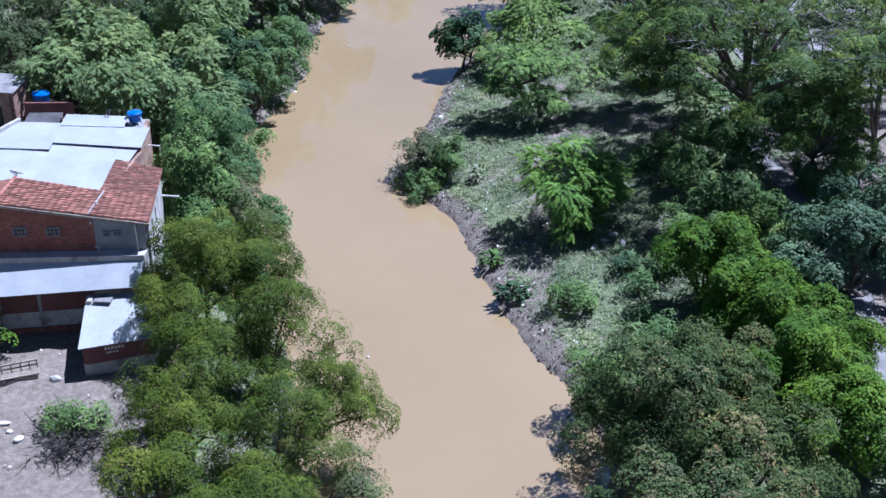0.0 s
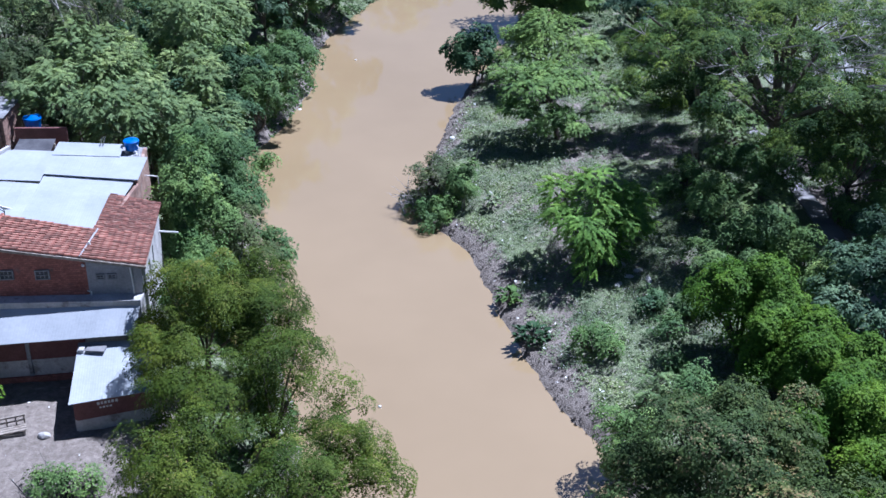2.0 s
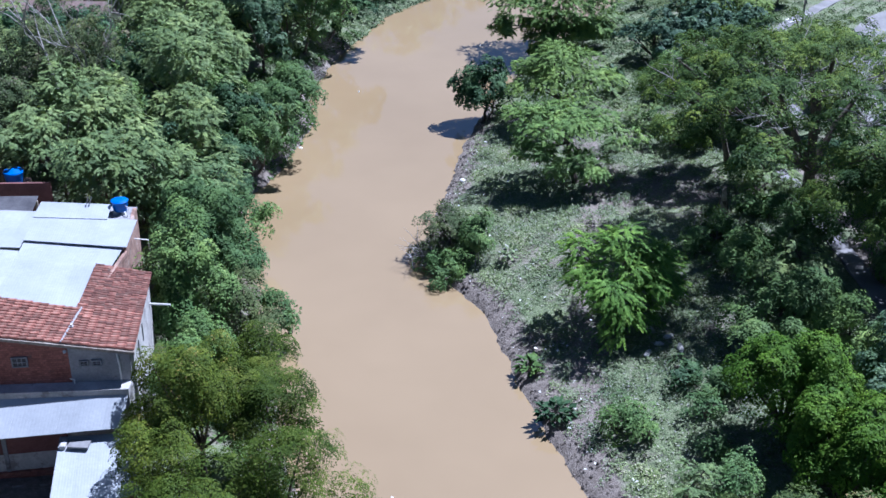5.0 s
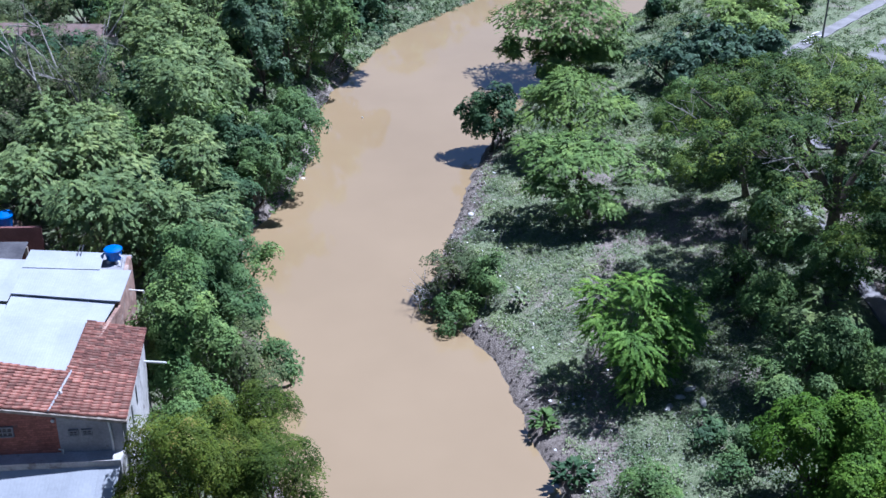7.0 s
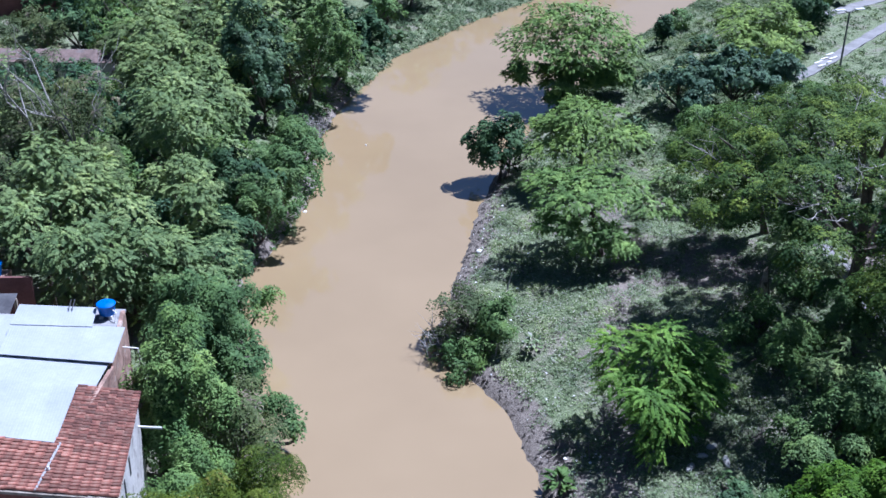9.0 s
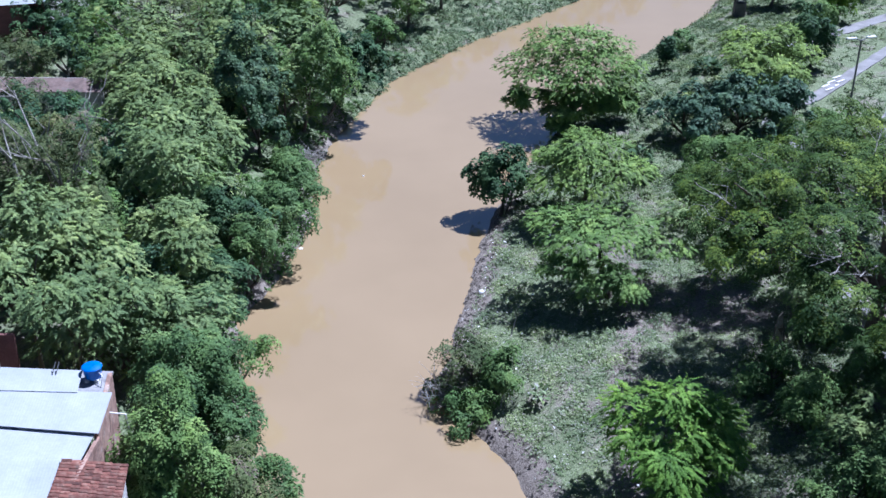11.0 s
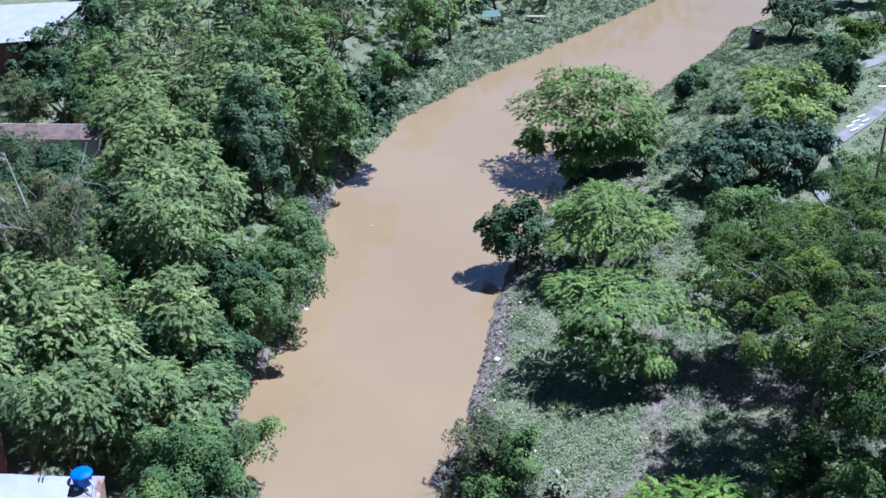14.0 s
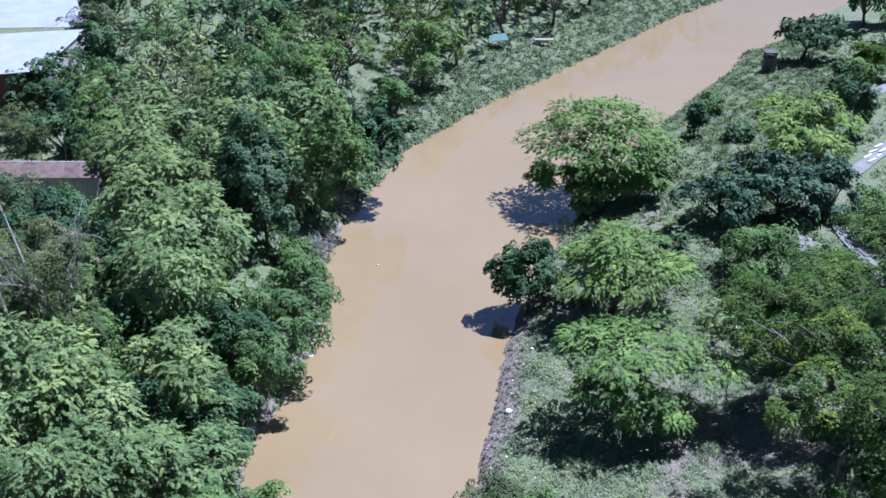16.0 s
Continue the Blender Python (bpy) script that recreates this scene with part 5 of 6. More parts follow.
sheet_roof(mid, (-26.05, 70.2, 10.26), (-21.7, 70.15, 10.26), (-22.0, 72.05, 10.3), (-26.25, 72.2, 10.3), 4, SHEET)
part("wall", wall_piece(bmesh.new(), (-20.2, 60.9), (-19.85, 67.2), YARD - 0.5, 9.8, 0.2), BARE_BRICK, mid)
part("wall", wall_piece(bmesh.new(), (-19.95, 67.2), (-20.75, 72.4), YARD - 0.5, 9.95, 0.22), BARE_BRICK, mid, "patchy pink brick side wall")
part("wall", wall_piece(bmesh.new(), (-22.15, 71.9), (-26.1, 72.0), YARD - 0.5, 10.15, 0.2), BARE_BRICK, mid)
part("wall", wall_piece(bmesh.new(), (-20.8, 72.5), (-22.0, 72.6), YARD - 0.5, 9.7, 0.2), BARE_BRICK, mid)
part("wall", wall_piece(bmesh.new(), (-26.0, 71.8), (-25.2, 62.2), YARD - 0.5, 9.6, 0.2), BARE_BRICK, mid)
part("roof_slab", box(bmesh.new(), (-22.3, 70.3, 9.72), (-20.68, 72.7, 9.86)), PLASTER, mid, "dark concrete slab under the tank")
bm = bmesh.new()
for dx in (-0.09, 0.09):
    tube(bm, [(-23.3 + dx, 71.6, 10.34), (-23.25 + dx, 72.1, 10.75)], [0.025, 0.025], 5)
part("vent_pipe", bm, GREY_METAL, mid)
bm = bmesh.new()
tube(bm, [(-20.4, 70.4, 8.9), (-19.5, 70.3, 8.9), (-19.4, 70.2, 7.6)], [0.05, 0.05, 0.05], 6)
part("drain_pipe", bm, WHITE, mid)
# wing with older, flatter sheets
sheet_roof(mid, (-31.5, 62.6, 9.35), (-25.2, 61.9, 9.4), (-26.0, 67.4, 9.5), (-31.0, 68.0, 9.45), 6, SHEET, label="flat white metal sheet")
part("parapet", wall_piece(bmesh.new(), (-31.15, 67.7), (-29.65, 72.4), 8.6, 9.85, 0.22), PALE_PLASTER, mid, "pale parapet beside the roof")
sheet_roof(mid, (-31.0, 67.8, 9.55), (-26.0, 67.6, 9.6), (-26.5, 72.0, 9.72), (-29.6, 72.1, 9.66), 6, SHEET, label="flat white metal sheet")
part("wall", wall_piece(bmesh.new(), (-29.5, 72.4), (-26.4, 72.3), YARD - 0.5, 9.55, 0.2), PLASTER, mid)
dish = thing("satellite_dish", (-26.3, 62.6, 9.42), "small pale satellite dish on the roof's edge", "satellite dish")
bm = bmesh.new()
bmesh.ops.create_uvsphere(bm, u_segments=16, v_segments=10, radius=0.75, matrix=Matrix.Translation((0, 0, 0.75)))
bmesh.ops.delete(bm, geom=[v for v in bm.verts if v.co.z > 0.2], context="VERTS")
bmesh.ops.solidify(bm, geom=bm.faces[:], thickness=0.02)
bmesh.ops.transform(bm, matrix=Matrix.Translation((-26.3, 62.6, 10.05)) @ pose(0, 0, 0, -28, 14, 0), verts=bm.verts)
part("bowl", bm, WHITE, dish)
part("mast", tube(bmesh.new(), [(-26.3, 62.6, 9.35), (-26.3, 62.6, 10.08)], [0.035, 0.035], 6), GREY_METAL, dish)
part("feed_arm", tube(bmesh.new(), [(-26.3, 62.6, 9.9), (-26.45, 62.15, 10.4)], [0.02, 0.02], 5), GREY_METAL, dish)

tank = thing("water_tank", (-21.45, 71.9, 9.86), "bright blue plastic water tank with a domed lid", "water tank")


TANK_AT = (-21.45, 71.9, 10.02)
part("body", lathe([(0.37, 0), (0.4, 0.03), (0.43, 0.26), (0.45, 0.28), (0.47, 0.54), (0.49, 0.6)], TANK_AT), BLUE, tank)
lid = part("lid", lathe([(0.51, 0.58), (0.52, 0.62), (0.48, 0.66), (0.34, 0.7), (0.17, 0.73), (0.04, 0.74)], TANK_AT), BLUE, tank)
for k in range(8):
    a = k * math.pi / 4
    part("rib", tube(bmesh.new(), [(TANK_AT[0] + math.cos(a) * 0.09, TANK_AT[1] + math.sin(a) * 0.09, TANK_AT[2] + 0.735), (TANK_AT[0] + math.cos(a) * 0.47, TANK_AT[1] + math.sin(a) * 0.47, TANK_AT[2] + 0.655)], [0.02, 0.02], 4), BLUE, lid)
for dx, dy in ((-0.25, -0.25), (0.25, -0.25), (0.25, 0.25), (-0.25, 0.25)):
    part("block", box(bmesh.new(), (TANK_AT[0] + dx - 0.1, TANK_AT[1] + dy - 0.1, 9.85), (TANK_AT[0] + dx + 0.1, TANK_AT[1] + dy + 0.1, 10.03), 0.01), WHITE, tank)
part("inlet_pipe", tube(bmesh.new(), [(-21.05, 71.7, 10.4), (-20.8, 71.45, 10.35), (-20.85, 71.2, 9.9)], [0.03] * 3, 6), WHITE, tank)

# low lean-to building in front of the house
low = thing("lean_to", (-22, 57, YARD), "low building with a white sheet lean-to roof", "outbuilding")
sheet_roof(low, (-31.0, 52.75, 6.3), (-17.3, 55.6, 6.3), (-17.25, 56.97, 7.28), (-31.0, 54.9, 7.6), 13, SHEET)
part("wall", wall_piece(bmesh.new(), (-31.0, 54.15), (-20.3, 56.35), YARD - 0.3, 4.45, 0.24), PALE_PLASTER, low, "grey lower wall band")
part("wall", wall_piece(bmesh.new(), (-31.0, 54.15), (-20.3, 56.35), 4.45, 6.4, 0.22), RED_PAINT, low, "dull red upper wall band")
part("plinth", wall_piece(bmesh.new(), (-31.0, 54.0), (-20.5, 56.15), YARD - 0.3, YARD + 0.4, 0.3), BRICK, low)
for x in (-29.9, -27.7, -25.4, -23.2):
    y = 54.15 + (x + 31) * 0.2056
    part("pilaster", wall_piece(bmesh.new(), (x - 0.1, y - 0.14), (x + 0.1, y - 0.11), YARD - 0.2, 6.3, 0.12), PLASTER, low)

shed = thing("shed", (-18, 54, YARD), "red-and-grey painted shed with a white sheet roof", "shed")
S0, S1, S2, S3 = Vector((-19.55, 51.0)), Vector((-15.6, 52.5)), Vector((-16.4, 56.0)), Vector((-20.3, 55.4))
sheet_roof(shed, (*S0, 4.92), (*S1, 4.92), (*S2, 5.8), (*S3, 5.8), 4, SHEET)
C0, C1, C2, C3 = (Vector(p) for p in ((-19.35, 51.35), (-15.9, 52.75), (-16.65, 55.8), (-20.0, 55.2)))
for a, b in ((C0, C1), (C1, C2), (C3, C0)):
    part("wall", wall_piece(bmesh.new(), a, b, 3.75, 4.86, 0.2), RED_PAINT, shed, "dull red painted upper wall")
    part("wall", wall_piece(bmesh.new(), a, b, YARD - 0.3, 3.75, 0.22), PALE_PLASTER, shed, "pale grey lower wall band")
part("patch", box(bmesh.new(), (-19.7, 54.6, 5.76), (-18.7, 55.2, 5.83)), OLD_SHEET, shed, "grey patch on the roof")
part("chimney", box(bmesh.new(), (-20.1, 54.6, 5.5), (-19.8, 55.2, 5.86), 0.03), PALE_PLASTER, shed)
s = (C1 - C0).normalized()
n = Vector((s.y, -s.x))
for row, (z, u0, widths) in enumerate(((4.5, 1.05, (0.14, 0.1, 0.13, 0.1, 0.14, 0.12)), (4.27, 1.15, (0.1, 0.12, 0.1, 0.12)))):
    for w in widths:
        bm = bmesh.new()
        a, b = C0 + s * u0 + n * 0.105, C0 + s * (u0 + w) + n * 0.105
        wall_piece(bm, a, b, z, z + (0.16 if row == 0 else 0.1), 0.012)
        part("lettering_bar", bm, WHITE, shed, "white painted bar of lettering")
        u0 += w + 0.06

# houses further back
brick_house = thing("brick_house", (-34, 80, 3.2), "bare brick house with a flat roof among trees", "house")
part("wall", wall_piece(bmesh.new(), (-40, 77.4), (-31.7, 76.2), 2.6, 10.3, 0.25), BARE_BRICK, brick_house)
part("wall", wall_piece(bmesh.new(), (-31.6, 76.2), (-31.5, 79.2), 2.6, 10.2, 0.25), BARE_BRICK, brick_house, "rough brick and cement side wall")
part("wall", wall_piece(bmesh.new(), (-31.6, 79.3), (-41, 80.3), 2.6, 10.3, 0.25), BARE_BRICK, brick_house)
sheet_roof(brick_house, (-40.3, 77.2, 10.35), (-31.3, 75.9, 10.35), (-31.3, 79.5, 10.5), (-41.3, 80.6, 10.5), 7, OLD_SHEET)
part("opening", wall_piece(bmesh.new(), (-33.6, 76.5), (-32.4, 76.3), 7.6, 9.2, 0.32), DARK, brick_house, "dark unglazed window opening")
low_roof = thing("low_shelter", (-28.7, 74.0, 3.2), "shelter with dark weathered roof sheets", "shelter")
sheet_roof(low_roof, (-29.9, 72.8, 8.9), (-27.4, 73.0, 8.9), (-27.6, 75.2, 9.25), (-30.0, 75.0, 9.25), 3, DARK_SHEET)
part("wall", wall_piece(bmesh.new(), (-30.9, 76.6), (-27.4, 76.9), 2.9, 9.4, 0.2), RED_PAINT, low_roof, "dark red back wall")
for x, y in ((-29.7, 73.0), (-27.6, 73.2), (-27.7, 75.0), (-29.8, 74.8)):
    part("post", box(bmesh.new(), (x - 0.08, y - 0.08, 2.9), (x + 0.08, y + 0.08, 9.0)), OLD_WOOD, low_roof)
blue_tank = thing("water_tank", (-30.1, 77.9, 3.2), "blue plastic tank on a brick base half hidden by leaves", "water tank")
part("base", box(bmesh.new(), (-30.9, 77.1, 2.9), (-29.3, 78.7, 8.9), 0.03), BARE_BRICK, blue_tank)
part("body", lathe([(0.5, 0), (0.56, 0.3), (0.62, 0.7), (0.66, 0.74), (0.62, 0.82), (0.1, 0.95)], (-30.1, 77.9, 8.9)), BLUE, blue_tank)

far_house = thing("far_tiled_house", (-44, 124, 3.6), "long low house with an old reddish tiled roof", "house")
sheet_roof(far_house, (-56, 123.6, 6.75), (-36.6, 124.2, 6.75), (-37.2, 126.6, 7.3), (-56, 126.2, 7.3), 12, OLD_TILE, "roof_section", "weathered reddish clay roofing")
part("wall", wall_piece(bmesh.new(), (-55.5, 126.4), (-37.2, 126.8), 3.2, 7.2, 0.3), PALE_PLASTER, far_house)
part("wall", wall_piece(bmesh.new(), (-55.5, 124.0), (-36.9, 124.6), 3.2, 6.7, 0.3), PALE_PLASTER, far_house)
part("wall", wall_piece(bmesh.new(), (-36.9, 124.5), (-37.4, 126.7), 3.2, 6.7, 0.3, 7.2), PALE_PLASTER, far_house)
white_house = thing("far_white_house", (-60, 162, 3.8), "large building with broad white roofs and a red wall", "building")
sheet_roof(white_house, (-70, 144.5, 7.8), (-50.8, 151.2, 7.8), (-49.8, 165.0, 8.6), (-70, 160.0, 8.6), 12, SHEET)
sheet_roof(white_house, (-72, 165.5, 8.3), (-50.5, 167.0, 8.3), (-56, 180.0, 9.2), (-76, 180.0, 9.2), 12, SHEET)
part("wall", wall_piece(bmesh.new(), (-69.5, 145.3), (-51.0, 151.8), 3.2, 7.7, 0.3), RED_PAINT, white_house, "dark red front wall")
part("wall", wall_piece(bmesh.new(), (-51.0, 151.8), (-50.2, 164.5), 3.2, 7.7, 0.3, 8.4), PALE_PLASTER, white_house)
part("wall", wall_piece(bmesh.new(), (-50.6, 167.3), (-56, 179.5), 3.2, 8.2, 0.3, 9.0), PALE_PLASTER, white_house)
for a, b in (((-41.8, 134.8), (-42.6, 135.5)), ((-43.3, 135.0), (-43.2, 135.4))):
    st = thing("leaning_post", (*a, 3.6), "thin leaning wooden post by the house", "post")
    part("pole", tube(bmesh.new(), [(*a, 3.4), (*b, 7.8)], [0.06, 0.05], 6), PALE_WOOD, st)

stump = thing("broken_trunk", (18.2, 88.3, 2.2), "snapped trunk with a pale splintered face", "tree stump")
part("trunk", tube(bmesh.new(), [(18.5, 88.5, 1.9), (18.3, 88.4, 3.0), (18.1, 88.2, 4.2)], [0.45, 0.38, 0.3], 9), BARK, stump)
part("splinter", prism(bmesh.new(), [(17.85, 87.92, 3.2), (18.4, 87.96, 3.1), (18.35, 88.15, 3.1), (17.85, 88.15, 3.2)], [(17.9, 87.98, 5.0), (18.15, 88.0, 5.3), (18.12, 88.12, 5.3), (17.9, 88.12, 5.0)]), OLD_WOOD, stump, "pale splintered wood")

# ---- yard things ----
bench = thing("wooden_bench", (-22.8, 50.6, YARD), "weathered slatted wooden bench on the dirt yard", "bench")
B = Matrix.Translation((-22.8, 50.65, YARD)) @ pose(0, 0, 0, 0, 0, 24)


def bench_part(name, lo, hi, stuff=OLD_WOOD):
    bm = box(bmesh.new(), lo, hi, 0.01)
    bmesh.ops.transform(bm, matrix=B, verts=bm.verts)
    part(name, bm, stuff, bench)


for k in range(3):
    bench_part("seat_slat", (-1.0, -0.32 + 0.2 * k, 0.40), (1.0, -0.15 + 0.2 * k, 0.46))
for z in (0.62, 0.88):
    bench_part("back_rail", (-1.0, 0.28, z), (1.0, 0.34, z + 0.1))
for x in (-0.95, -0.45, 0.05, 0.5, 0.9):
    bench_part("upright", (x, 0.285, 0.4), (x + 0.07, 0.345, 0.97))
for x in (-0.9, 0.82):
    bench_part("leg", (x, -0.3, -0.02), (x + 0.08, -0.22, 0.4))
    bench_part("leg", (x, 0.22, -0.02), (x + 0.08, 0.3, 0.4))


def lump(name, label, category, x, y, sx, sy, sz, stuff, seed, turn=0.0):
    """A rough stone, sack or crumpled thing resting on the ground."""
    rng = np.random.default_rng(seed)
    z = float(ground_z(x, y))
    bm = bmesh.new()
    bmesh.ops.create_icosphere(bm, subdivisions=2, radius=1.0)
    for v in bm.verts:
        k = 1 + 0.18 * noise.noise(v.co * 1.6 + Vector((seed, 0, 0)))
        v.co = Vector((v.co.x * sx * k, v.co.y * sy * k, max(v.co.z, -0.6) * sz * k))
    bmesh.ops.transform(bm, matrix=Matrix.Translation((x, y, z + sz * 0.5)) @ pose(0, 0, 0, 0, 0, turn), verts=bm.verts)
    ob = part(name, bm, stuff, None)
    return tagged(ob, label, category)


lump("boulder", "rounded pale stone in the dirt yard", "stone", -20.95, 50.75, 0.34, 0.22, 0.2, STONE, 1)
lump("white_sack", "crumpled white plastic sack on the dirt", "litter", -22.3, 46.5, 0.42, 0.16, 0.1, WHITE, 2, 15)
lump("white_sack", "crumpled white plastic sack on the dirt", "litter", -21.0, 45.3, 0.3, 0.2, 0.12, WHITE, 3, 60)
lump("white_sack", "crumpled white plastic sack on the dirt", "litter", -21.7, 45.9, 0.18, 0.14, 0.09, WHITE, 4)
lump("white_sack", "small white rubbish bag at the waterline", "litter", -15.85, 106.2, 0.22, 0.2, 0.16, WHITE, 5)
lump("white_sack", "white plastic bag on the mud bank", "litter", -1.2, 98.2, 0.25, 0.3, 0.16, WHITE, 6)
for k, (x, y) in enumerate(((11.2, 71.5), (11.9, 72.3), (10.4, 70.6), (12.4, 70.8), (10.9, 73.4))):
    lump("rubble_stone", "pale stone in the shade under the trees", "stone", x, y, 0.35 + 0.06 * k, 0.2, 0.14, STONE, 20 + k, 30 * k)
plank = thing("plank", (-21.9, 54.9, YARD), "pale plank lying on the ground", "plank")
bm = box(bmesh.new(), (-0.85, -0.06, 0.03), (0.85, 0.06, 0.1), 0.01)
bmesh.ops.transform(bm, matrix=Matrix.Translation((-22.0, 54.95, YARD + 0.02)) @ pose(0, 0, 0, 0, 0, 8), verts=bm.verts)
part("board", bm, OLD_WOOD, plank)


def litter(name, label, count, seed, spread, sizes):
    """Scraps of plastic and paper on the bank."""
    rng = np.random.default_rng(seed)
    x, y = spread(rng, count)
    n = len(x)
    at = np.stack([x, y, ground_z(x, y) + rng.uniform(0.08, 0.3, n)], 1)
    way = unit(rng.normal(size=(n, 3)) * (1, 1, 0.3))
    up = unit(np.array([0, 0, 1.0]) + rng.normal(size=(n, 3)) * 0.4)
    L = rng.uniform(*sizes, n)
    q = leaf_quads(rng, at, way, up, L, L * rng.uniform(0.4, 0.9, n))
    return tagged(part(name, quads_mesh(name, q), WHITE, None), label, "litter", kind="stuff")


def clods(name, label, category, stuff, count, seed, ys, out, sizes):
    """Lumps of dried mud and small stones lying along the right bank."""
    rng = np.random.default_rng(seed)
    y = rng.uniform(*ys, count)
    x = bank_r(y) + rng.uniform(*out, count) ** 1.0
    shape = np.array([(1, 0, 0), (0, 1, 0), (-1, 0, 0), (0, -1, 0), (0, 0, 0.7), (0, 0, -0.5)])
    faces = np.array([(0, 1, 4), (1, 2, 4), (2, 3, 4), (3, 0, 4), (1, 0, 5), (2, 1, 5), (3, 2, 5), (0, 3, 5)])
    turn, r = rng.uniform(0, 6.28, count), sizes[0] + (sizes[1] - sizes[0]) * rng.random(count) ** 2.5
    v = shape[None] * r[:, None, None] * rng.uniform(0.6, 1.3, (count, 6, 3))
    cs, sn = np.cos(turn)[:, None], np.sin(turn)[:, None]
    v = np.stack([v[..., 0] * cs - v[..., 1] * sn, v[..., 0] * sn + v[..., 1] * cs, v[..., 2]], -1)
    v += np.stack([x, y, ground_z(x, y) + r * 0.2], -1)[:, None]
    me = bpy.data.meshes.new(name)
    me.from_pydata(v.reshape(-1, 3).tolist(), [], (faces[None] + 6 * np.arange(count)[:, None, None]).reshape(-1, 3).tolist())
    me.update()
    return tagged(part(name, me, stuff, None), label, category, kind="stuff")


clods("mud_clods", "dried mud clods along the river's edge", "mud", CLOD, 1300, 91, (52, 113), (0.05, 1.9), (0.03, 0.16))
clods("rubble", "grey rubble and stones on the mud bank", "rubble", CLOD, 170, 92, (90, 112), (0.2, 1.8), (0.04, 0.17))


def on_bank(rng, n):
    y = rng.uniform(58, 112, n)
    return bank_r(y) + 0.5 + np.abs(rng.normal(size=n)) * 2.8, y


def on_mud(rng, n):
    y = rng.uniform(93, 110, n)
    return bank_r(y) + rng.uniform(0.3, 2.0, n), y


def in_yard(rng, n):
    return rng.uniform(-27, -17, n), rng.uniform(42, 54.5, n)


litter("plastic_scraps", "white scraps of plastic among the weeds", 170, 310, on_bank, (0.08, 0.26))
litter("plastic_scraps", "white scraps of plastic on the mud", 26, 311, on_mud, (0.07, 0.2))
litter("plastic_scraps", "white scraps on the dirt yard", 40, 312, in_yard, (0.06, 0.2))


def leafy_plant(name, label, x, y, r, h, seed, style="weed", n=90, leaf=0.6):
    """A clump of broad-leaved herbs."""
    rng = np.random.default_rng(seed)
    z = float(ground_z(x, y))
    ob = thing(name, (x, y, z), label, "plant")
    a = rng.uniform(0, 6.28, n)
    d = np.sqrt(rng.random(n)) * r * 0.8
    at = np.stack([x + np.cos(a) * d, y + np.sin(a) * d, z + h * rng.uniform(0.2, 1, n) * (1 - 0.5 * (d / r) ** 2)], 1)
    way = unit(np.stack([np.cos(a), np.sin(a), rng.uniform(-0.1, 0.7, n)], 1) + rng.normal(size=(n, 3)) * 0.3)
    up = unit(np.array([0, 0, 1.0]) + rng.normal(size=(n, 3)) * 0.2)
    part("leaves", quads_mesh("leaves", leaf_quads(rng, at, way, up, leaf * rng.uniform(0.6, 1.2, n), leaf * 0.5 * rng.uniform(0.7, 1.2, n))), LEAF[style], ob, kind="stuff")
    bm = bmesh.new()
    for k in range(6):
        tube(bm, [(x, y, z - 0.05), (x + math.cos(k) * r * 0.4, y + math.sin(k) * r * 0.4, z + h * 0.6)], [0.03, 0.015], 4)
    part("stem", bm, TWIG, ob)
    return ob


leafy_plant("broadleaf_plant", "broad-leaved pale plant on the mud bank", 4.5, 65.4, 1.1, 1.0, 320, "bluish", 110)
leafy_plant("broadleaf_plant", "broad-leaved dark plant on the mud bank", 3.2, 70.2, 0.8, 0.8, 321, "shrub", 70)
leafy_plant("broadleaf_plant", "broad-leaved pale plant among weeds", 13.6, 121.0, 1.0, 1.2, 322, "bluish", 80, 0.8)
leafy_plant("broadleaf_plant", "broad-leaved pale plant among weeds", 24.5, 147.5, 1.6, 1.4, 323, "bluish", 140, 0.8)
leafy_plant("broadleaf_plant", "broad-leaved pale plant on the weedy strip", -11.5, 154.0, 1.6, 1.2, 324, "bluish", 140, 0.7)
leafy_plant("broadleaf_plant", "pale thistle-like plant on the bank", 2.2, 83.0, 0.6, 0.9, 325, "weed", 50, 0.5)

# ---- park things ----
stripes = [(35.5 + 0.5 * k + 0.28 * (-1) ** k, 139.3 + 0.72 * k - 0.24 * (-1) ** k) for k in range(6)]
for x, y in stripes:
    z = float(ground_z(x, y)) + 0.13
    bm = box(bmesh.new(), (-0.7, -0.12, 0), (0.7, 0.12, 0.02))
    bmesh.ops.transform(bm, matrix=Matrix.Translation((x, y, z)) @ pose(0, 0, 0, 0, 0, 42), verts=bm.verts)
    tagged(part("crossing_stripe", bm, PAINT, None), "white painted stripe across the footpath", "road marking", "crossing stripes", "structure")

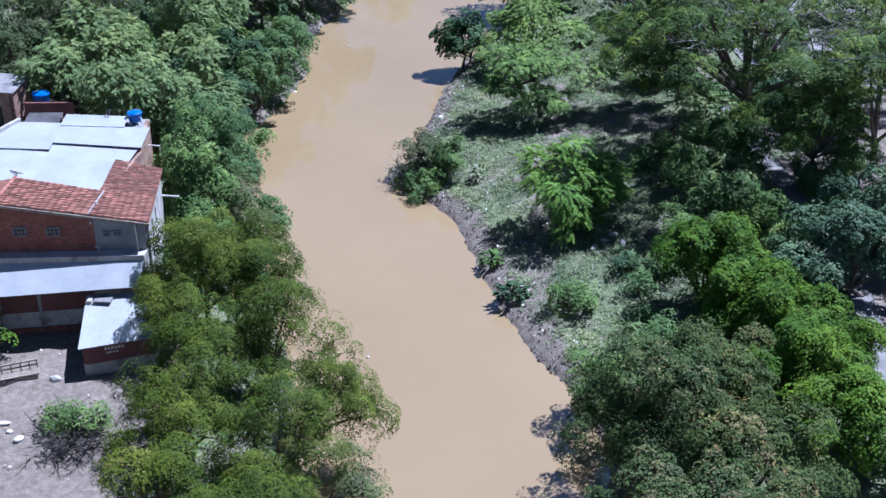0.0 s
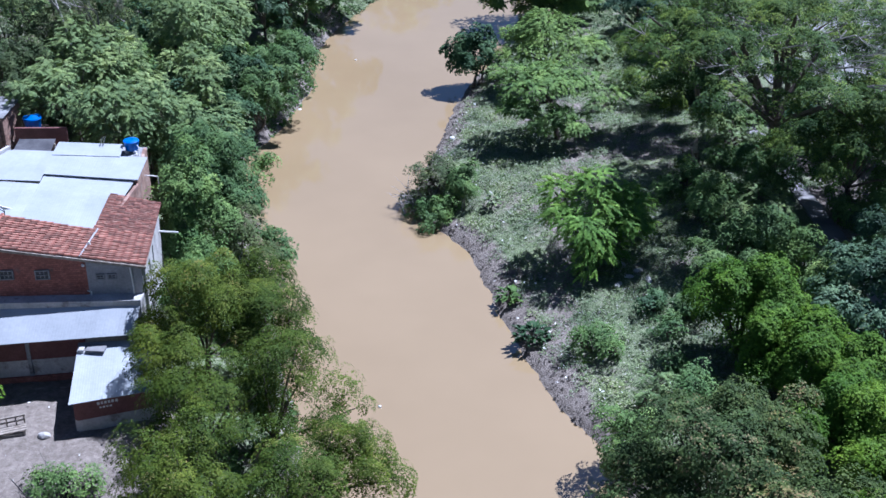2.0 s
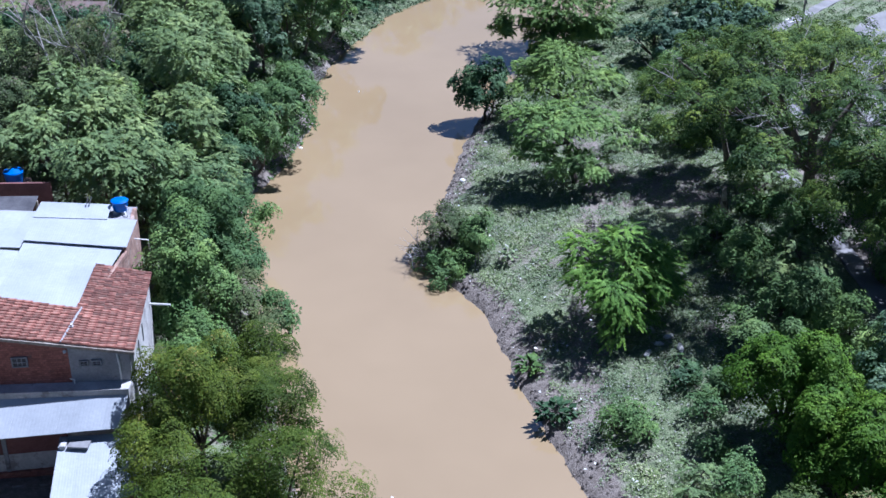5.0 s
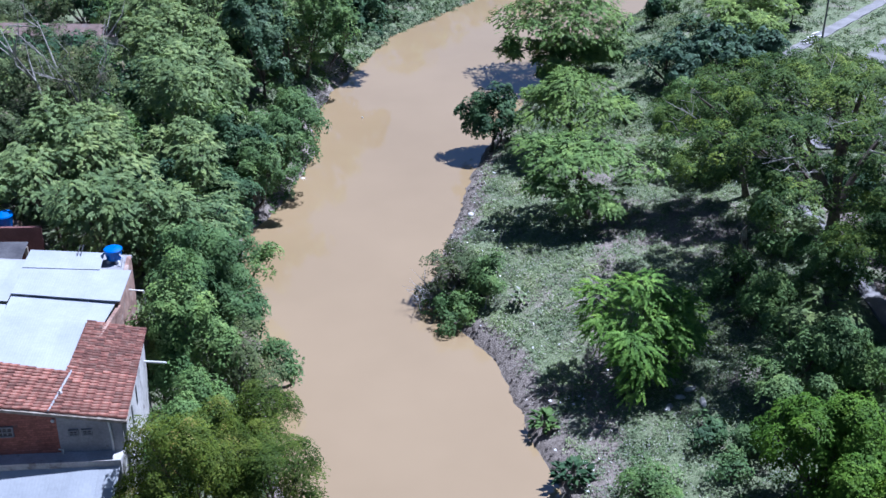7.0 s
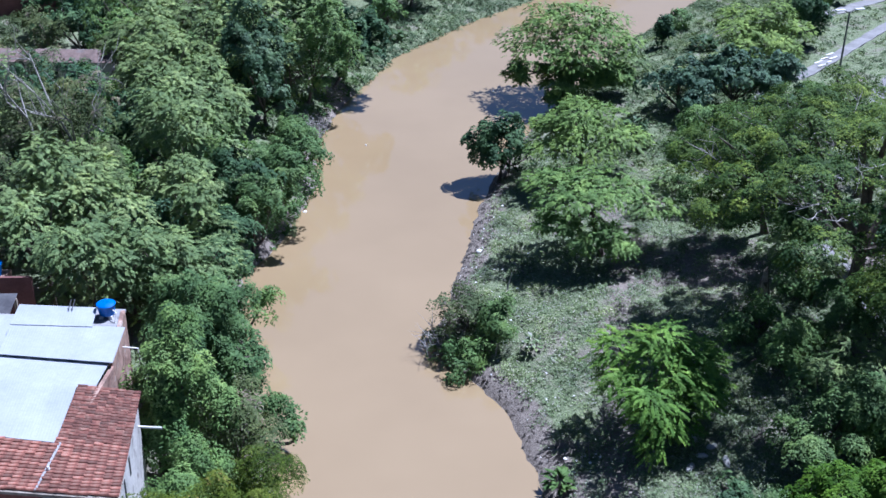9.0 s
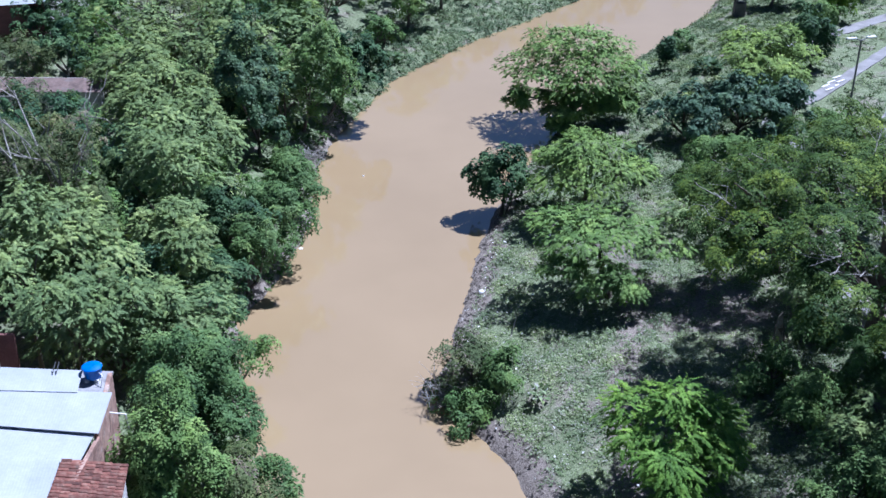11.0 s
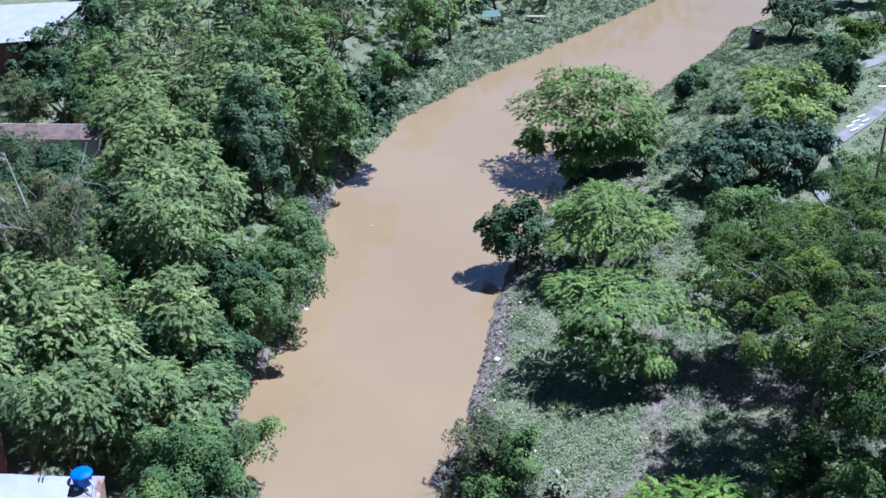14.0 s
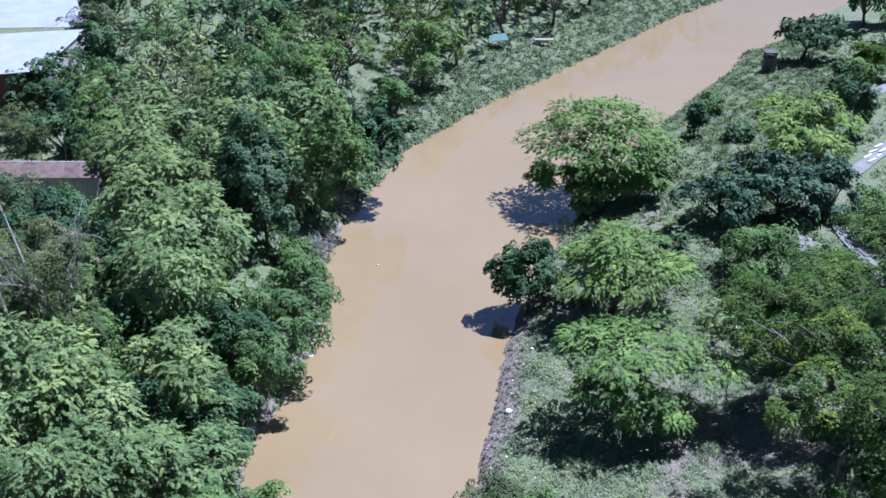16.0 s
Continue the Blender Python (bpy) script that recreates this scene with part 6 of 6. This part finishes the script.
post = thing("street_lamp", (30.1, 116.4, 3.0), "tall grey steel lamp post with two white heads", "street lamp")
part("pole", tube(bmesh.new(), [(30.1, 116.4, 2.8), (30.1, 116.4, 9.0), (30.1, 116.4, 15.2)], [0.13, 0.1, 0.07], 10), GREY_METAL, post)
part("base_plate", box(bmesh.new(), (29.85, 116.15, 2.85), (30.35, 116.65, 3.25), 0.03), PLASTER, post)
for sx, sy in ((-1, -0.25), (1, 0.35)):
    arm = part("arm", tube(bmesh.new(), [(30.1, 116.4, 15.1), (30.1 + sx * 0.5, 116.4 + sy * 0.5, 15.3)], [0.05, 0.045], 6), GREY_METAL, post)
    bm = box(bmesh.new(), (-0.45, -0.17, -0.06), (0.45, 0.17, 0.07), 0.04)
    bmesh.ops.transform(bm, matrix=Matrix.Translation((30.1 + sx * 0.9, 116.4 + sy * 0.9, 15.36)) @ pose(0, 0, 0, 0, 0, math.degrees(math.atan2(sy, sx))), verts=bm.verts)
    part("lamp_head", bm, WHITE, arm)

tower = thing("intake_tower", (33.6, 173.3, 1.2), "small dark concrete intake tower by the river", "tower")
part("shaft", box(bmesh.new(), (32.9, 172.6, 0.6), (34.3, 174.0, 3.4), 0.05), TOWER, tower)
for x, y in ((32.95, 172.65), (34.05, 172.65), (32.95, 173.75), (34.05, 173.75)):
    part("column", box(bmesh.new(), (x, y, 3.4), (x + 0.2, y + 0.2, 3.95)), TOWER, tower)
part("roof_slab", box(bmesh.new(), (32.8, 172.5, 3.95), (34.4, 174.1, 4.1), 0.03), TOWER, tower)

tarp = thing("tarpaulin_shelter", (-0.2, 182.6, float(ground_z(-0.2, 182.6))), "dull teal tarpaulin shelter at the edge of the trees", "shelter")
ring = [(-1.3, 181.6, 2.6), (1.0, 182.4, 2.6), (0.6, 184.0, 3.1), (-1.7, 183.2, 3.1)]
part("sheet", prism(bmesh.new(), ring, [(x, y, z + 0.05) for x, y, z in ring]), TEAL, tarp)
for x, y, z in ring:
    part("post", tube(bmesh.new(), [(x, y, float(ground_z(x, y)) - 0.2), (x, y, z)], [0.05, 0.05], 6), OLD_WOOD, tarp)
for x, y in ((5.9, 186.2),):
    tb = thing("picnic_table", (x, y, float(ground_z(x, y))), "pale wooden table under the bank trees", "table")
    z = float(ground_z(x, y))
    part("top", box(bmesh.new(), (x - 1.3, y - 0.5, z + 0.75), (x + 1.3, y + 0.5, z + 0.84), 0.02), OLD_WOOD, tb)
    for k in range(5):
        part("leg", box(bmesh.new(), (x - 1.2 + 0.57 * k, y - 0.4, z - 0.1), (x - 1.1 + 0.57 * k, y - 0.3, z + 0.76)), OLD_WOOD, tb)
drift = thing("driftwood", (6.0, 158.5, 0.0), "thin floating sticks on the river", "driftwood")
part("stick", tube(bmesh.new(), [(5.3, 157.2, 0.03), (6.5, 156.9, 0.05)], [0.05, 0.03], 5), BARK, drift)
part("stick", tube(bmesh.new(), [(5.4, 158.2, 0.03), (6.4, 157.9, 0.05)], [0.04, 0.03], 5), BARK, drift)
for k, (x, y) in enumerate(((-4.5, 58.5), (-12.0, 121.2), (0.4, 137.5))):
    bm = bmesh.new()
    bmesh.ops.create_icosphere(bm, subdivisions=2, radius=0.1, matrix=Matrix.Translation((x, y, 0.03)))
    tagged(part("floating_bottle", bm, WHITE, None), "small white plastic scrap floating on the river", "litter")

# front roof tiles, one by one
tile_field(on_side(-16.95, F2[1] + 0.05), on_side(-17.52, 61.4), on_side(-20.52, 61.0), on_side(-20.22, F1[1] + 0.05), 16, 8)
tile_field(on_roof(-20.3, F1[1] + 0.05), on_roof(-20.3, 60.45), on_roof(-25.25, 60.05), on_roof(-25.25, F0[1] + 0.05), 14, 13)
